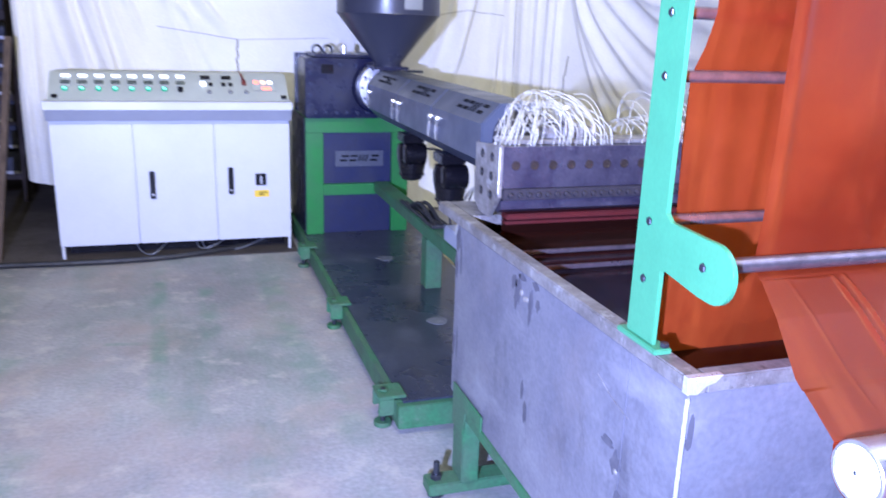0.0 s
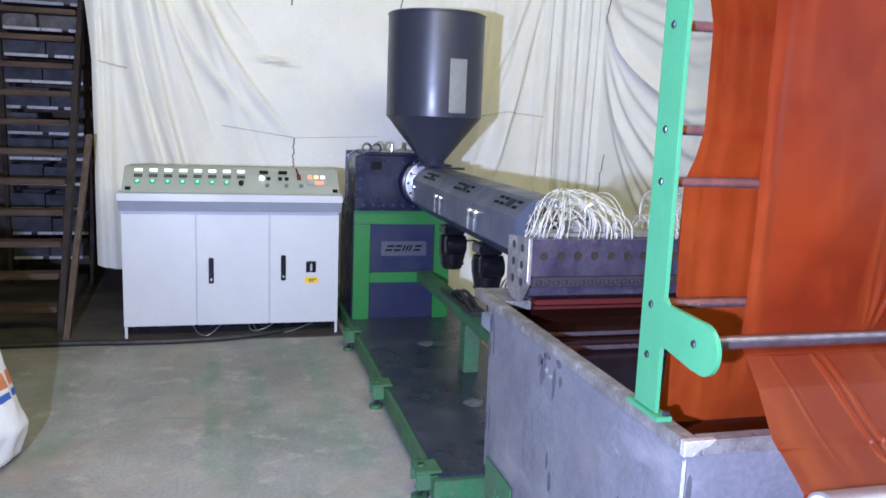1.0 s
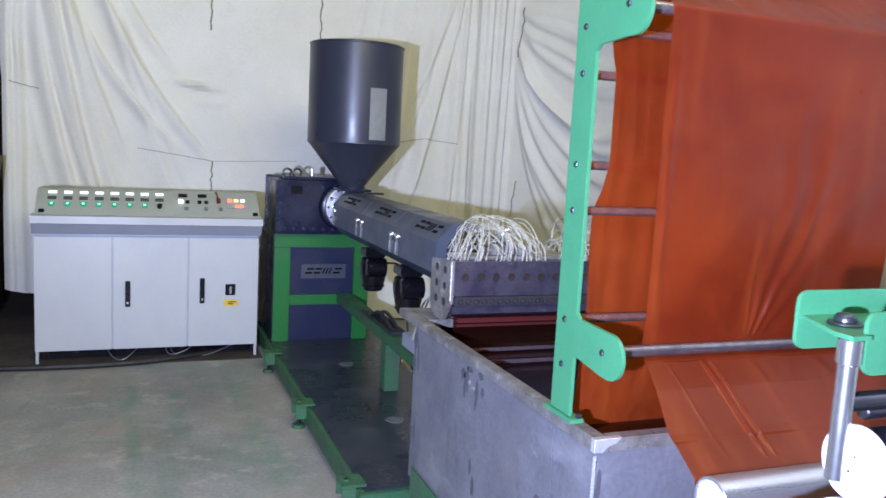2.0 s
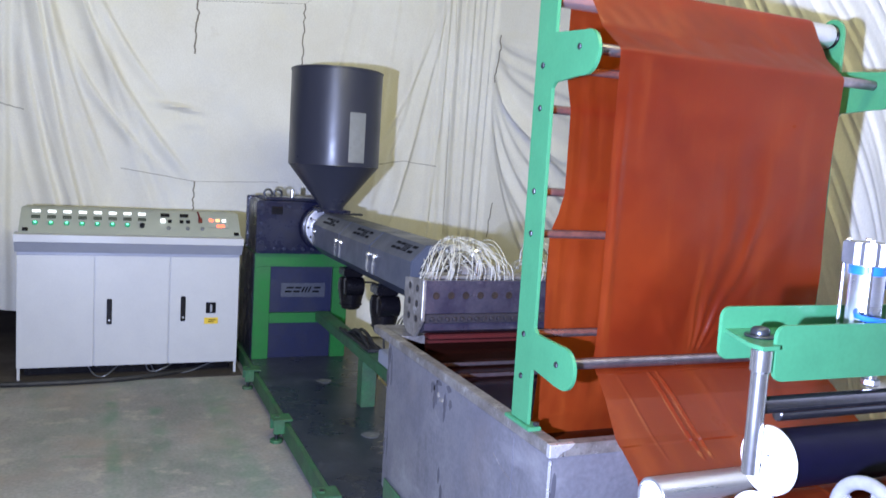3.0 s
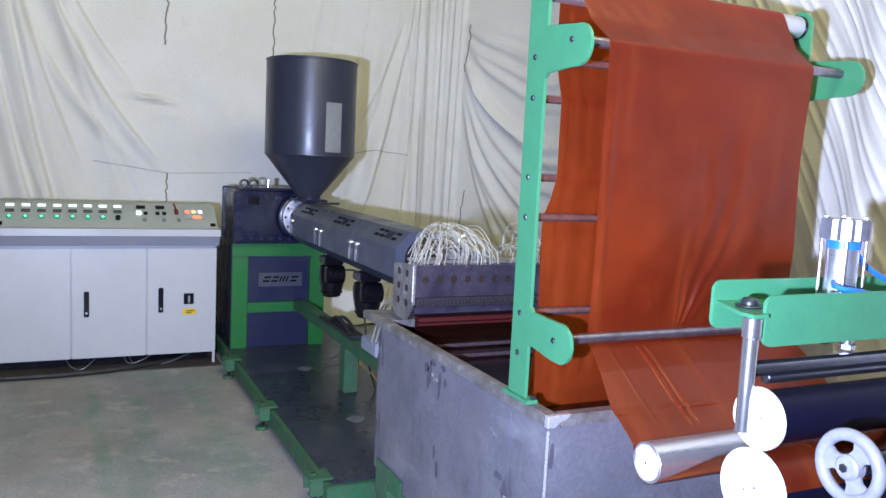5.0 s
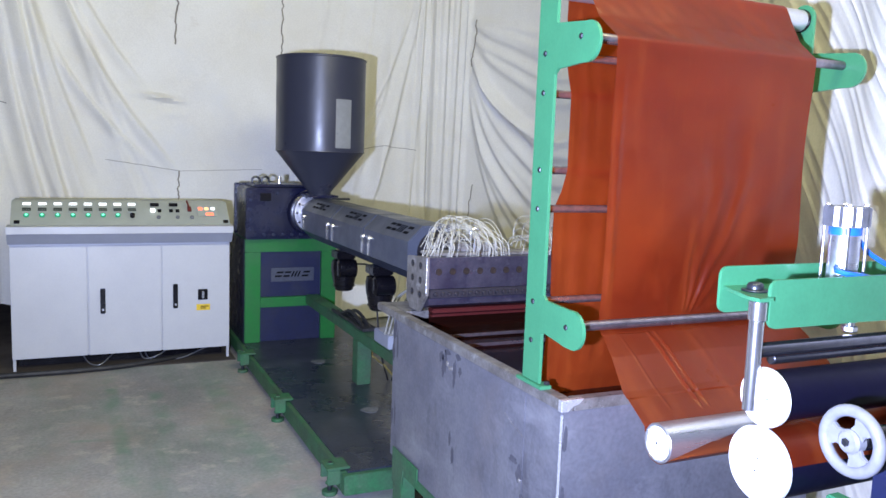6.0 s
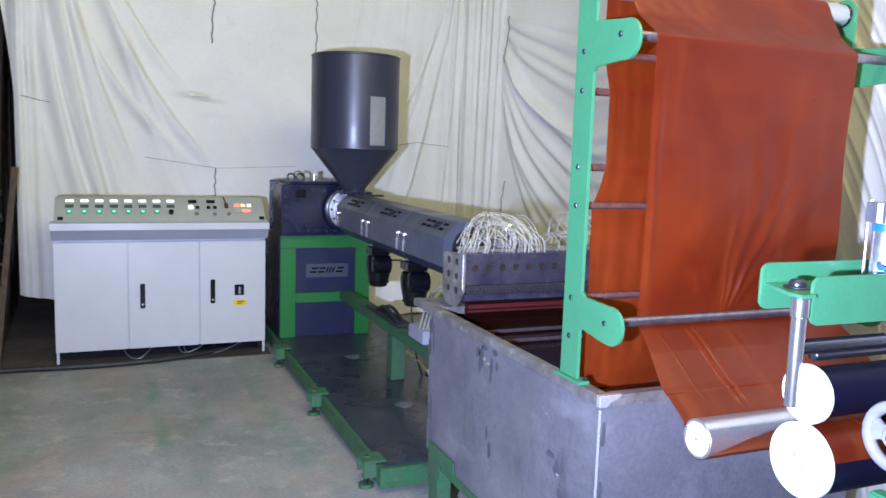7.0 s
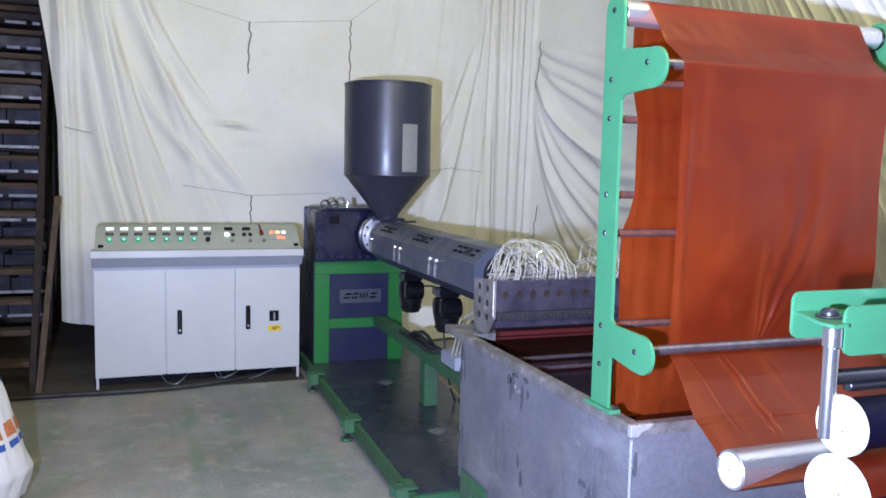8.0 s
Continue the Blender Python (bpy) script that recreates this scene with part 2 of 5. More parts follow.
    glow_white=material("white_digits", (0.7, 0.7, 0.7), 0.4, emit=(0.9, 0.97, 1.0), power=1.6, bump=0),
    glow_green=material("green_pilot_lamp", (0.05, 0.5, 0.3), 0.3, emit=(0.25, 1.0, 0.62), power=2.0, bump=0),
    lens_green=material("green_lamp_lens", (0.02, 0.30, 0.16), 0.3, emit=(0.01, 0.42, 0.2), power=0.35, bump=0),
    glow_red=material("red_digits", (0.5, 0.05, 0.03), 0.4, emit=(1.0, 0.13, 0.06), power=3.2, bump=0),
    glow_orange=material("orange_digits", (0.6, 0.2, 0.05), 0.4, emit=(1.0, 0.55, 0.25), power=2.0, bump=0),
)


def paint_lines(m, lines, tint):
    """Long faint overspray lines: (x, y, half width, half length, turn in degrees, strength), broken up by noise."""
    n, l = m.node_tree.nodes, m.node_tree.links
    p = n["Principled BSDF"]
    where = n.new("ShaderNodeTexCoord")
    rub = n.new("ShaderNodeTexNoise")
    rub.inputs["Scale"].default_value, rub.inputs["Detail"].default_value = 5.0, 6
    l.new(where.outputs["Object"], rub.inputs["Vector"])
    worn = n.new("ShaderNodeMapRange")
    worn.inputs["From Min"].default_value, worn.inputs["From Max"].default_value = 0.36, 0.62
    l.new(rub.outputs[0], worn.inputs["Value"])
    for x, y, w, long, turn, strength in lines:
        shift = n.new("ShaderNodeMapping")
        shift.vector_type = "TEXTURE"
        shift.inputs["Location"].default_value = (x, y, 0)
        shift.inputs["Rotation"].default_value = (0, 0, radians(turn))
        shift.inputs["Scale"].default_value = (w, long, 1)
        l.new(where.outputs["Object"], shift.inputs["Vector"])
        split = n.new("ShaderNodeSeparateXYZ")
        l.new(shift.outputs[0], split.inputs[0])
        value = worn.outputs[0]
        for axis, edge in (("X", 0.2), ("Y", 0.7)):
            size = n.new("ShaderNodeMath")
            size.operation = "ABSOLUTE"
            l.new(split.outputs[axis], size.inputs[0])
            near = n.new("ShaderNodeMapRange")
            near.interpolation_type = "SMOOTHSTEP"
            near.inputs["From Min"].default_value, near.inputs["From Max"].default_value = edge, 1.0
            near.inputs["To Min"].default_value, near.inputs["To Max"].default_value = 1.0, 0.0
            l.new(size.outputs[0], near.inputs["Value"])
            mul = n.new("ShaderNodeMath")
            mul.operation = "MULTIPLY"
            l.new(value, mul.inputs[0])
            l.new(near.outputs[0], mul.inputs[1])
            value = mul.outputs[0]
        amount = n.new("ShaderNodeMath")
        amount.operation = "MULTIPLY"
        amount.inputs[1].default_value = strength
        l.new(value, amount.inputs[0])
        mix = n.new("ShaderNodeMixRGB")
        mix.inputs[2].default_value = (*tint, 1)
        l.new(amount.outputs[0], mix.inputs[0])
        l.new(p.inputs["Base Color"].links[0].from_socket, mix.inputs[1])
        l.new(mix.outputs[0], p.inputs["Base Color"])


paint_lines(M["floor"], ((0.815, 4.9, 0.06, 1.15, 1, 0.42), (1.065, 5.04, 0.07, 0.5, 0, 0.45), (1.44, 5.0, 0.11, 0.8, 2, 0.40), (1.52, 3.9, 0.12, 0.5, 9, 0.36),
                         (0.71, 4.65, 0.03, 0.16, 80, 0.45), (0.12, 4.4, 0.12, 0.25, -20, 0.35), (0.30, 3.3, 0.14, 0.5, -6, 0.3)), (0.06, 0.20, 0.11))


# ---- mesh helpers ----
def merge(bm, other):
    me = bpy.data.meshes.new("tmp")
    other.to_mesh(me)
    other.free()
    bm.from_mesh(me)
    bpy.data.meshes.remove(me)
    return bm


def box(x0, x1, y0, y1, z0, z1, bevel=0.003, bm=None):
    b = bmesh.new()
    bmesh.ops.create_cube(b, size=1)
    for v in b.verts:
        v.co = (x0 + (v.co.x + 0.5) * (x1 - x0), y0 + (v.co.y + 0.5) * (y1 - y0), z0 + (v.co.z + 0.5) * (z1 - z0))
    if bevel:
        bmesh.ops.bevel(b, geom=b.edges[:], offset=bevel, segments=2, affect="EDGES", clamp_overlap=True)
    return merge(bm, b) if bm is not None else b


TURN = {"z": Matrix.Identity(4), "x": Matrix.Rotation(radians(90), 4, "Y"), "y": Matrix.Rotation(radians(-90), 4, "X")}


def lathe(profile, centre=(0, 0, 0), axis="z", seg=28, bm=None):
    """Turn (radius, height) pairs about an axis through centre; height runs along +axis."""
    b = bmesh.new()
    rings = []
    for r, h in profile:
        if r < 1e-6:
            rings.append([b.verts.new((0, 0, h))])
        else:
            rings.append([b.verts.new((r * math.cos(2 * math.pi * i / seg), r * math.sin(2 * math.pi * i / seg), h)) for i in range(seg)])
    for a, c in zip(rings, rings[1:]):
        for i in range(seg):
            j = (i + 1) % seg
            f = [a[i % len(a)], a[j % len(a)], c[j % len(c)], c[i % len(c)]]
            f = list(dict.fromkeys(f))
            if len(f) > 2:
                b.faces.new(f)
    bmesh.ops.recalc_face_normals(b, faces=b.faces[:])
    b.transform(Matrix.Translation(centre) @ TURN[axis])
    return merge(bm, b) if bm is not None else b


def rod(axis, centre, r, h0, h1, seg=24, chamfer=0.002, bm=None):
    c = min(chamfer, r * 0.4)
    return lathe([(0, h0), (r - c, h0), (r, h0 + c), (r, h1 - c), (r - c, h1), (0, h1)], centre, axis, seg, bm)


def tube(points, r, seg=7, bm=None):
    b = bmesh.new()
    pts = [Vector(p) for p in points]
    rings = []
    side = None
    for i, p in enumerate(pts):
        d = (pts[min(i + 1, len(pts) - 1)] - pts[max(i - 1, 0)]).normalized()
        if side is None:
            side = d.orthogonal().normalized()
        side = (side - d * side.dot(d)).normalized()
        up = d.cross(side)
        rings.append([b.verts.new(p + (side * math.cos(2 * math.pi * k / seg) + up * math.sin(2 * math.pi * k / seg)) * r) for k in range(seg)])
    for a, c in zip(rings, rings[1:]):
        for k in range(seg):
            b.faces.new((a[k], a[(k + 1) % seg], c[(k + 1) % seg], c[k]))
    b.faces.new(rings[0])
    b.faces.new(rings[-1])
    bmesh.ops.recalc_face_normals(b, faces=b.faces[:])
    return merge(bm, b) if bm is not None else b


def spline(points, n=10):
    """Smooth curve through points."""
    p = [Vector(q) for q in points]
    p = [p[0] * 2 - p[1]] + p + [p[-1] * 2 - p[-2]]
    out = []
    for i in range(1, len(p) - 2):
        for k in range(n):
            t = k / n
            a, b, c, d = p[i - 1], p[i], p[i + 1], p[i + 2]
            out.append(0.5 * (2 * b + (c - a) * t + (2 * a - 5 * b + 4 * c - d) * t * t + (3 * b - a - 3 * c + d) * t ** 3))
    out.append(p[-2])
    return out


def slab(outline, axis, lo, hi, bevel=0.0015, bm=None):
    """Extrude a closed outline of pairs between lo and hi: axis x takes (y, z), y takes (x, z), z takes (x, y)."""
    put = {"x": lambda a, c, h: (h, a, c), "y": lambda a, c, h: (a, h, c), "z": lambda a, c, h: (a, c, h)}[axis]
    b = bmesh.new()
    low = [b.verts.new(put(*q, lo)) for q in outline]
    top = [b.verts.new(put(*q, hi)) for q in outline]
    b.faces.new(low)
    b.faces.new(top)
    for i in range(len(low)):
        j = (i + 1) % len(low)
        b.faces.new((low[i], low[j], top[j], top[i]))
    bmesh.ops.recalc_face_normals(b, faces=b.faces[:])
    if bevel:
        rim = [e for e in b.edges if any(len(f.verts) > 4 for f in e.link_faces)] or b.edges[:]
        bmesh.ops.bevel(b, geom=rim, offset=bevel, segments=2, affect="EDGES", clamp_overlap=True)
    return merge(bm, b) if bm is not None else b


def arc(cy, cz, r, a0, a1, n=8):
    return [(cy + r * math.cos(radians(a0 + (a1 - a0) * i / n)), cz + r * math.sin(radians(a0 + (a1 - a0) * i / n))) for i in range(n + 1)]


def rounded(a0, a1, c0, c1, r, n=5):
    return arc(a1 - r, c1 - r, r, 0, 90, n) + arc(a0 + r, c1 - r, r, 90, 180, n) + arc(a0 + r, c0 + r, r, 180, 270, n) + arc(a1 - r, c0 + r, r, 270, 360, n)


def part(name, bm, mat, parent=None, label=""):
    me = bpy.data.meshes.new(name)
    bm.to_mesh(me)
    bm.free()
    me.shade_smooth()
    me.set_sharp_from_angle(angle=radians(38))
    me.materials.append(mat)
    ob = new(name, me)
    if parent is not None:
        ob.parent = parent
    if label:
        ob["label"] = label
    return ob


def thing(name, label, category, group="", kind=""):
    return tagged(new(name), label, category, group, kind)


def grid_sheet(nu, nv, place):
    """A sheet of nu x nv quads; place(u, v) with u, v from 0 to 1."""
    b = bmesh.new()
    rows = [[b.verts.new(place(i / nu, j / nv)) for i in range(nu + 1)] for j in range(nv + 1)]
    for j in range(nv):
        for i in range(nu):
            b.faces.new((rows[j][i], rows[j][i + 1], rows[j + 1][i + 1], rows[j + 1][i]))
    return b


# ---- structure ----
def room():
    def wall(name, label, *b):
        ob = part(name, box(*b, bevel=0), M["plaster"])
        return tagged(ob, label, "wall", kind="structure")
    f = part("floor", box(-3.2, 4.6, -3.4, 9.4, -0.2, 0, bevel=0), M["floor"])
    tagged(f, "stained grey concrete floor with green paint marks", "floor", kind="structure")
    # thin slab that darkens the floor behind the cable and under the console
    d = part("floor_strip", box(-3.18, 1.69, 6.09, 9.15, 0.0005, 0.005, bevel=0), M["dark_floor"])
    tagged(d, "darker strip of floor behind the cable", "floor", kind="structure")
    wall("wall_north", "whitewashed plastered wall behind the cloth", -3.2, 4.6, 9.2, 9.4, 0, 4.4)
    wall("wall_south", "whitewashed plastered wall of the hall", -3.2, 4.6, -3.4, -3.2, 0, 4.4)
    wall("wall_west", "whitewashed plastered side wall of the hall", -3.4, -3.2, -3.4, 9.4, 0, 4.4)
    wall("wall_east", "whitewashed plastered side wall behind the cloth", 4.6, 4.8, -3.4, 9.4, 0, 4.4)
    c = part("ceiling", box(-3.4, 4.8, -3.4, 9.4, 4.4, 4.6, bevel=0), M["roof"])
    tagged(c, "plain dull sheet ceiling of the hall", "ceiling", kind="structure")


room()


# ---- hanging cloth ----
def folds(seed, spec):
    """Fold lines: (x at top, x at bottom, how many, spread at top, spread at bottom, height, width, sag)."""
    rnd = random.Random(seed)
    out = []
    for xt, xb, n, st, sb, h, w, sag in spec:
        for k in range(n):
            f = (k + 0.5) / n - 0.5 + rnd.uniform(-0.3, 0.3) / n
            out.append((xt + f * st, xb + f * sb, h * rnd.uniform(0.45, 1.2), w * rnd.uniform(0.6, 1.3), sag * rnd.uniform(0.6, 1.2)))
    return np.array(out)


def relief(lines, u, v):
    """Height of the cloth at u metres along and v (0 floor, 1 top)."""
    c = lines[:, 1] + (lines[:, 0] - lines[:, 1]) * v + lines[:, 4] * v * (1 - v) * 4
    w = lines[:, 3] * (0.65 + 0.7 * (1 - v))
    q = (u - c) / w
    return float(np.sum(lines[:, 2] * np.exp(-q * q)))


BACK_Y = 7.2


CREASES = np.array([  # x at heights 2.8, 2.0 and 1.3 m, relief, width, lowest and highest reach
    (0.21, 0.34, 0.49, 0.070, 0.036, 0.0, 4.4), (0.09, 0.195, 0.333, 0.052, 0.032, 0.0, 2.6), (0.29, 0.515, 0.78, 0.050, 0.032, 1.3, 2.9),
    (0.513, 0.91, 1.45, 0.058, 0.036, 1.3, 4.4), (0.64, 1.175, 1.90, 0.045, 0.034, 1.95, 3.4), (0.36, 0.66, 1.36, 0.042, 0.030, 1.35, 2.5),
    (0.01, 0.015, 0.02, 0.050, 0.040, 0.0, 4.4), (-0.07, -0.06, -0.05, 0.030, 0.030, 0.0, 4.4), (0.30, 0.43, 0.62, 0.030, 0.045, 0.0, 4.4),
    (3.50, 3.345, 3.16, 0.065, 0.040, 0.9, 3.6), (3.36, 3.17, 2.95, 0.038, 0.05, 1.2, 3.2), (3.42, 3.10, 2.70, 0.036, 0.035, 1.6, 3.3), (3.58, 3.55, 3.50, 0.040, 0.03, 0.0, 4.4), (3.66, 3.73, 3.80, 0.030, 0.03, 0.0, 4.4)])


def creased(x, z):
    """Pleats with one steep and one gentle side."""
    c = CREASES
    a, b, d = (z - 2.0) * (z - 1.3) / 1.2, -(z - 2.8) * (z - 1.3) / 0.56, (z - 2.8) * (z - 2.0) / 1.05
    q = x + 0.012 * noise.noise((x * 3, z * 1.5, 9.0)) - (c[:, 0] * a + c[:, 1] * b + c[:, 2] * d)
    q = q / (c[:, 4] * np.where(q > 0, 0.75, 2.2))
    fade = np.clip((z - c[:, 5]) / 0.35, 0, 1) * np.clip((c[:, 6] - z) / 0.35, 0, 1)
    return float(np.sum(c[:, 3] * fade * np.exp(-q * q)))


def back_cloth():
    top, low = 4.3, 0.02
    left = folds(3, [(0.12, 1.25, 5, 0.45, 1.5, 0.014, 0.03, -0.27), (-0.12, -0.10, 5, 0.25, 0.25, 0.02, 0.03, 0),
                     (0.2, 1.0, 4, 0.4, 1.2, 0.022, 0.07, -0.27), (3.3, 2.9, 7, 0.9, 1.7, 0.014, 0.03, -0.05), (3.5, 3.0, 4, 0.5, 1.4, 0.022, 0.09, 0),
                     (3.6, 3.55, 4, 0.2, 0.25, 0.035, 0.03, 0)])

    def place(a, b):
        hem = 0.32 * max(0.0, 1 - a * 3.2) if a < 0.32 else 0.0
        z = low + hem + (top - low - hem) * b
        edge = -0.10 - 0.12 * max(0, (z - 1.9) / 1.0) ** 1.3 * (1 if z > 1.9 else 0)
        x = edge + (3.98 - edge) * a
        h = relief(left, x, z / 4.3) + creased(x, z)
        soft = 0.03 * noise.noise((x * 0.5, z * 0.5, 4.4)) + 0.012 * noise.noise((x * 0.9, z * 0.9, 3.1)) + 0.004 * noise.noise((x * 4, z * 3, 7.7))
        h += 0.058 * math.exp(-((x - 1.27) / 0.16) ** 2 - ((z - 1.97 + 0.12 * (x - 1.27)) / 0.022) ** 2) + 0.015 * math.exp(-((x - 1.40) / 0.12) ** 2 - ((z - 1.84) / 0.03) ** 2)
        return (x, BACK_Y - h - soft, z)
    ob = part("cloth_backdrop", grid_sheet(560, 200, place), M["cloth"])
    tagged(ob, "wrinkled off-white cloth sheet hung behind the extruder", "cloth", "hung cloth sheets")

    def seam(pts, r):
        b = tube([(x, BACK_Y - relief(left, x, z / 4.3) - creased(x, z) - 0.03 * noise.noise((x * 0.5, z * 0.5, 4.4)) - 0.012 * noise.noise((x * 0.9, z * 0.9, 3.1)) - 0.004, z) for x, z in pts], r, 5)
        part("seam", b, M["thread"], ob, "dark torn seam")
    rnd = random.Random(8)
    for (x0, z0), (x1, z1), r in (((1.40, 2.84), (1.385, 2.41), 0.007), ((2.27, 2.93), (2.27, 2.40), 0.006), ((1.40, 2.84), (2.27, 2.93), 0.0016),
                                  ((1.40, 2.84), (0.62, 3.02), 0.0012), ((2.27, 2.93), (2.96, 3.48), 0.0016), ((0.84, 1.45), (1.42, 1.37), 0.0022), ((1.42, 1.37), (2.1, 1.40), 0.0016),
                                  ((1.40, 1.37), (1.40, 1.02), 0.006), ((2.95, 1.60), (3.22, 1.65), 0.0025), ((3.22, 1.65), (3.55, 1.62), 0.0025), ((-0.05, 1.9), (0.14, 1.86), 0.003)):
        n = 14
        seam([(x0 + (x1 - x0) * k / n + rnd.uniform(-1, 1) * r * 1.6, z0 + (z1 - z0) * k / n + rnd.uniform(-1, 1) * r * 0.9) for k in range(n + 1)], r)


def side_cloth():
    """Cloth down the long side; it comes closer to the machine towards the nip rollers."""
    way = spline([(3.66, 7.16, 0), (3.86, 7.0, 0), (4.08, 6.62, 0), (4.24, 6.1, 0), (4.16, 5.4, 0), (3.72, 4.1, 0), (3.30, 2.5, 0), (2.98, 1.9, 0), (2.9, 1.2, 0), (2.92, -0.6, 0)], 24)
    lens = [0.0]
    for p, q in zip(way, way[1:]):
        lens.append(lens[-1] + (q - p).length)
    total = lens[-1]
    gather = folds(11, [(4.2, 4.2, 70, 7.0, 7.0, 0.0065, 0.016, 0.0), (4.2, 4.2, 26, 7.0, 7.0, 0.009, 0.040, 0.0)])

    rnd = random.Random(21)
    corner = folds(14, [(0.25, 0.20, 6, 0.42, 0.30, 0.045, 0.028, 0.0)])
    swags = [(2.92 - 0.04 * k + rnd.uniform(-0.09, 0.09), 0.25 + 0.085 * k + rnd.uniform(-0.06, 0.06), 0.48 - 0.008 * k + rnd.uniform(-0.10, 0.10), rnd.uniform(0.010, 0.040)) for k in range(18)]
    swags += [(4.25 + rnd.uniform(-0.1, 0.1), 0.2 + 0.16 * k, 0.32 + 0.05 * k, rnd.uniform(0.02, 0.04)) for k in range(7)]

    def place(a, b):
        q = a * total
        z = 0.02 + 4.28 * b
        lean = min(1.0, max(0.0, (a - 0.08) / 0.62))
        s = max(0.0, q + 1.1 * lean * (1.9 - z))
        k = min(max(int(np.searchsorted(lens, s)) - 1, 0), len(way) - 2)
        f = (s - lens[k]) / (lens[k + 1] - lens[k])
        p = way[k].lerp(way[k + 1], f)
        d = (way[k + 1] - way[k]).normalized()
        h = relief(gather, q + 0.012 * noise.noise((q * 0.7, z * 0.8, 6.0)), 0.5) * min(1.0, 0.06 + max(0.0, q - 2.2)) * (0.75 + 0.5 * noise.noise((q * 2.0, z * 0.7, 2.0)))
        h += 0.012 * noise.noise((s, b * 4, 1.7))
        z = 4.3 * b
        h += relief(corner, s, b) * max(0.0, min(1.0, (0.55 - s) / 0.1))
        # swags that droop from the gathered corner: steep at the gather, flatter further out
        f = s - 0.40
        if 0 < f < 2.1:
            wob = 0.05 * noise.noise((s * 1.7, z * 1.4, 5.0))
            for zs, drop, reach, a_ in swags:
                e = math.exp(-f / reach)
                steep = drop / reach * e
                dist = (z + wob - zs + drop * (1 - e)) / math.sqrt(1 + steep * steep)
                wide = (0.022 + 0.014 * min(1.0, f)) * (1.9 if dist > 0 else 1.0)
                if abs(dist) < 3 * wide:
                    h += a_ * math.exp(-(dist / wide) ** 2) * min(1, f * 5) * min(1, (2.1 - f) * 1.3)
        return (p.x + d.y * h, p.y - d.x * h, 0.02 + 4.28 * b)
    ob = part("cloth_backdrop", grid_sheet(1000, 270, place), M["cloth"])
    tagged(ob, "off-white cloth sheet with slanting folds hung along the side", "cloth", "hung cloth sheets")
    rnd = random.Random(30)
    for z0, z1, r in ((2.40, 2.82, 0.006), (1.0, 1.32, 0.005)):
        pts = []
        for k in range(15):
            z = z0 + (z1 - z0) * k / 14
            x, y, _ = place((0.44 + 0.04 * (k / 14) + rnd.uniform(-0.008, 0.008)) / total, z / 4.3)
            pts.append((x - 0.004, y - 0.004, z))
        part("seam", tube(pts, r, 5), M["thread"], ob, "dark torn seam")


back_cloth()
side_cloth()


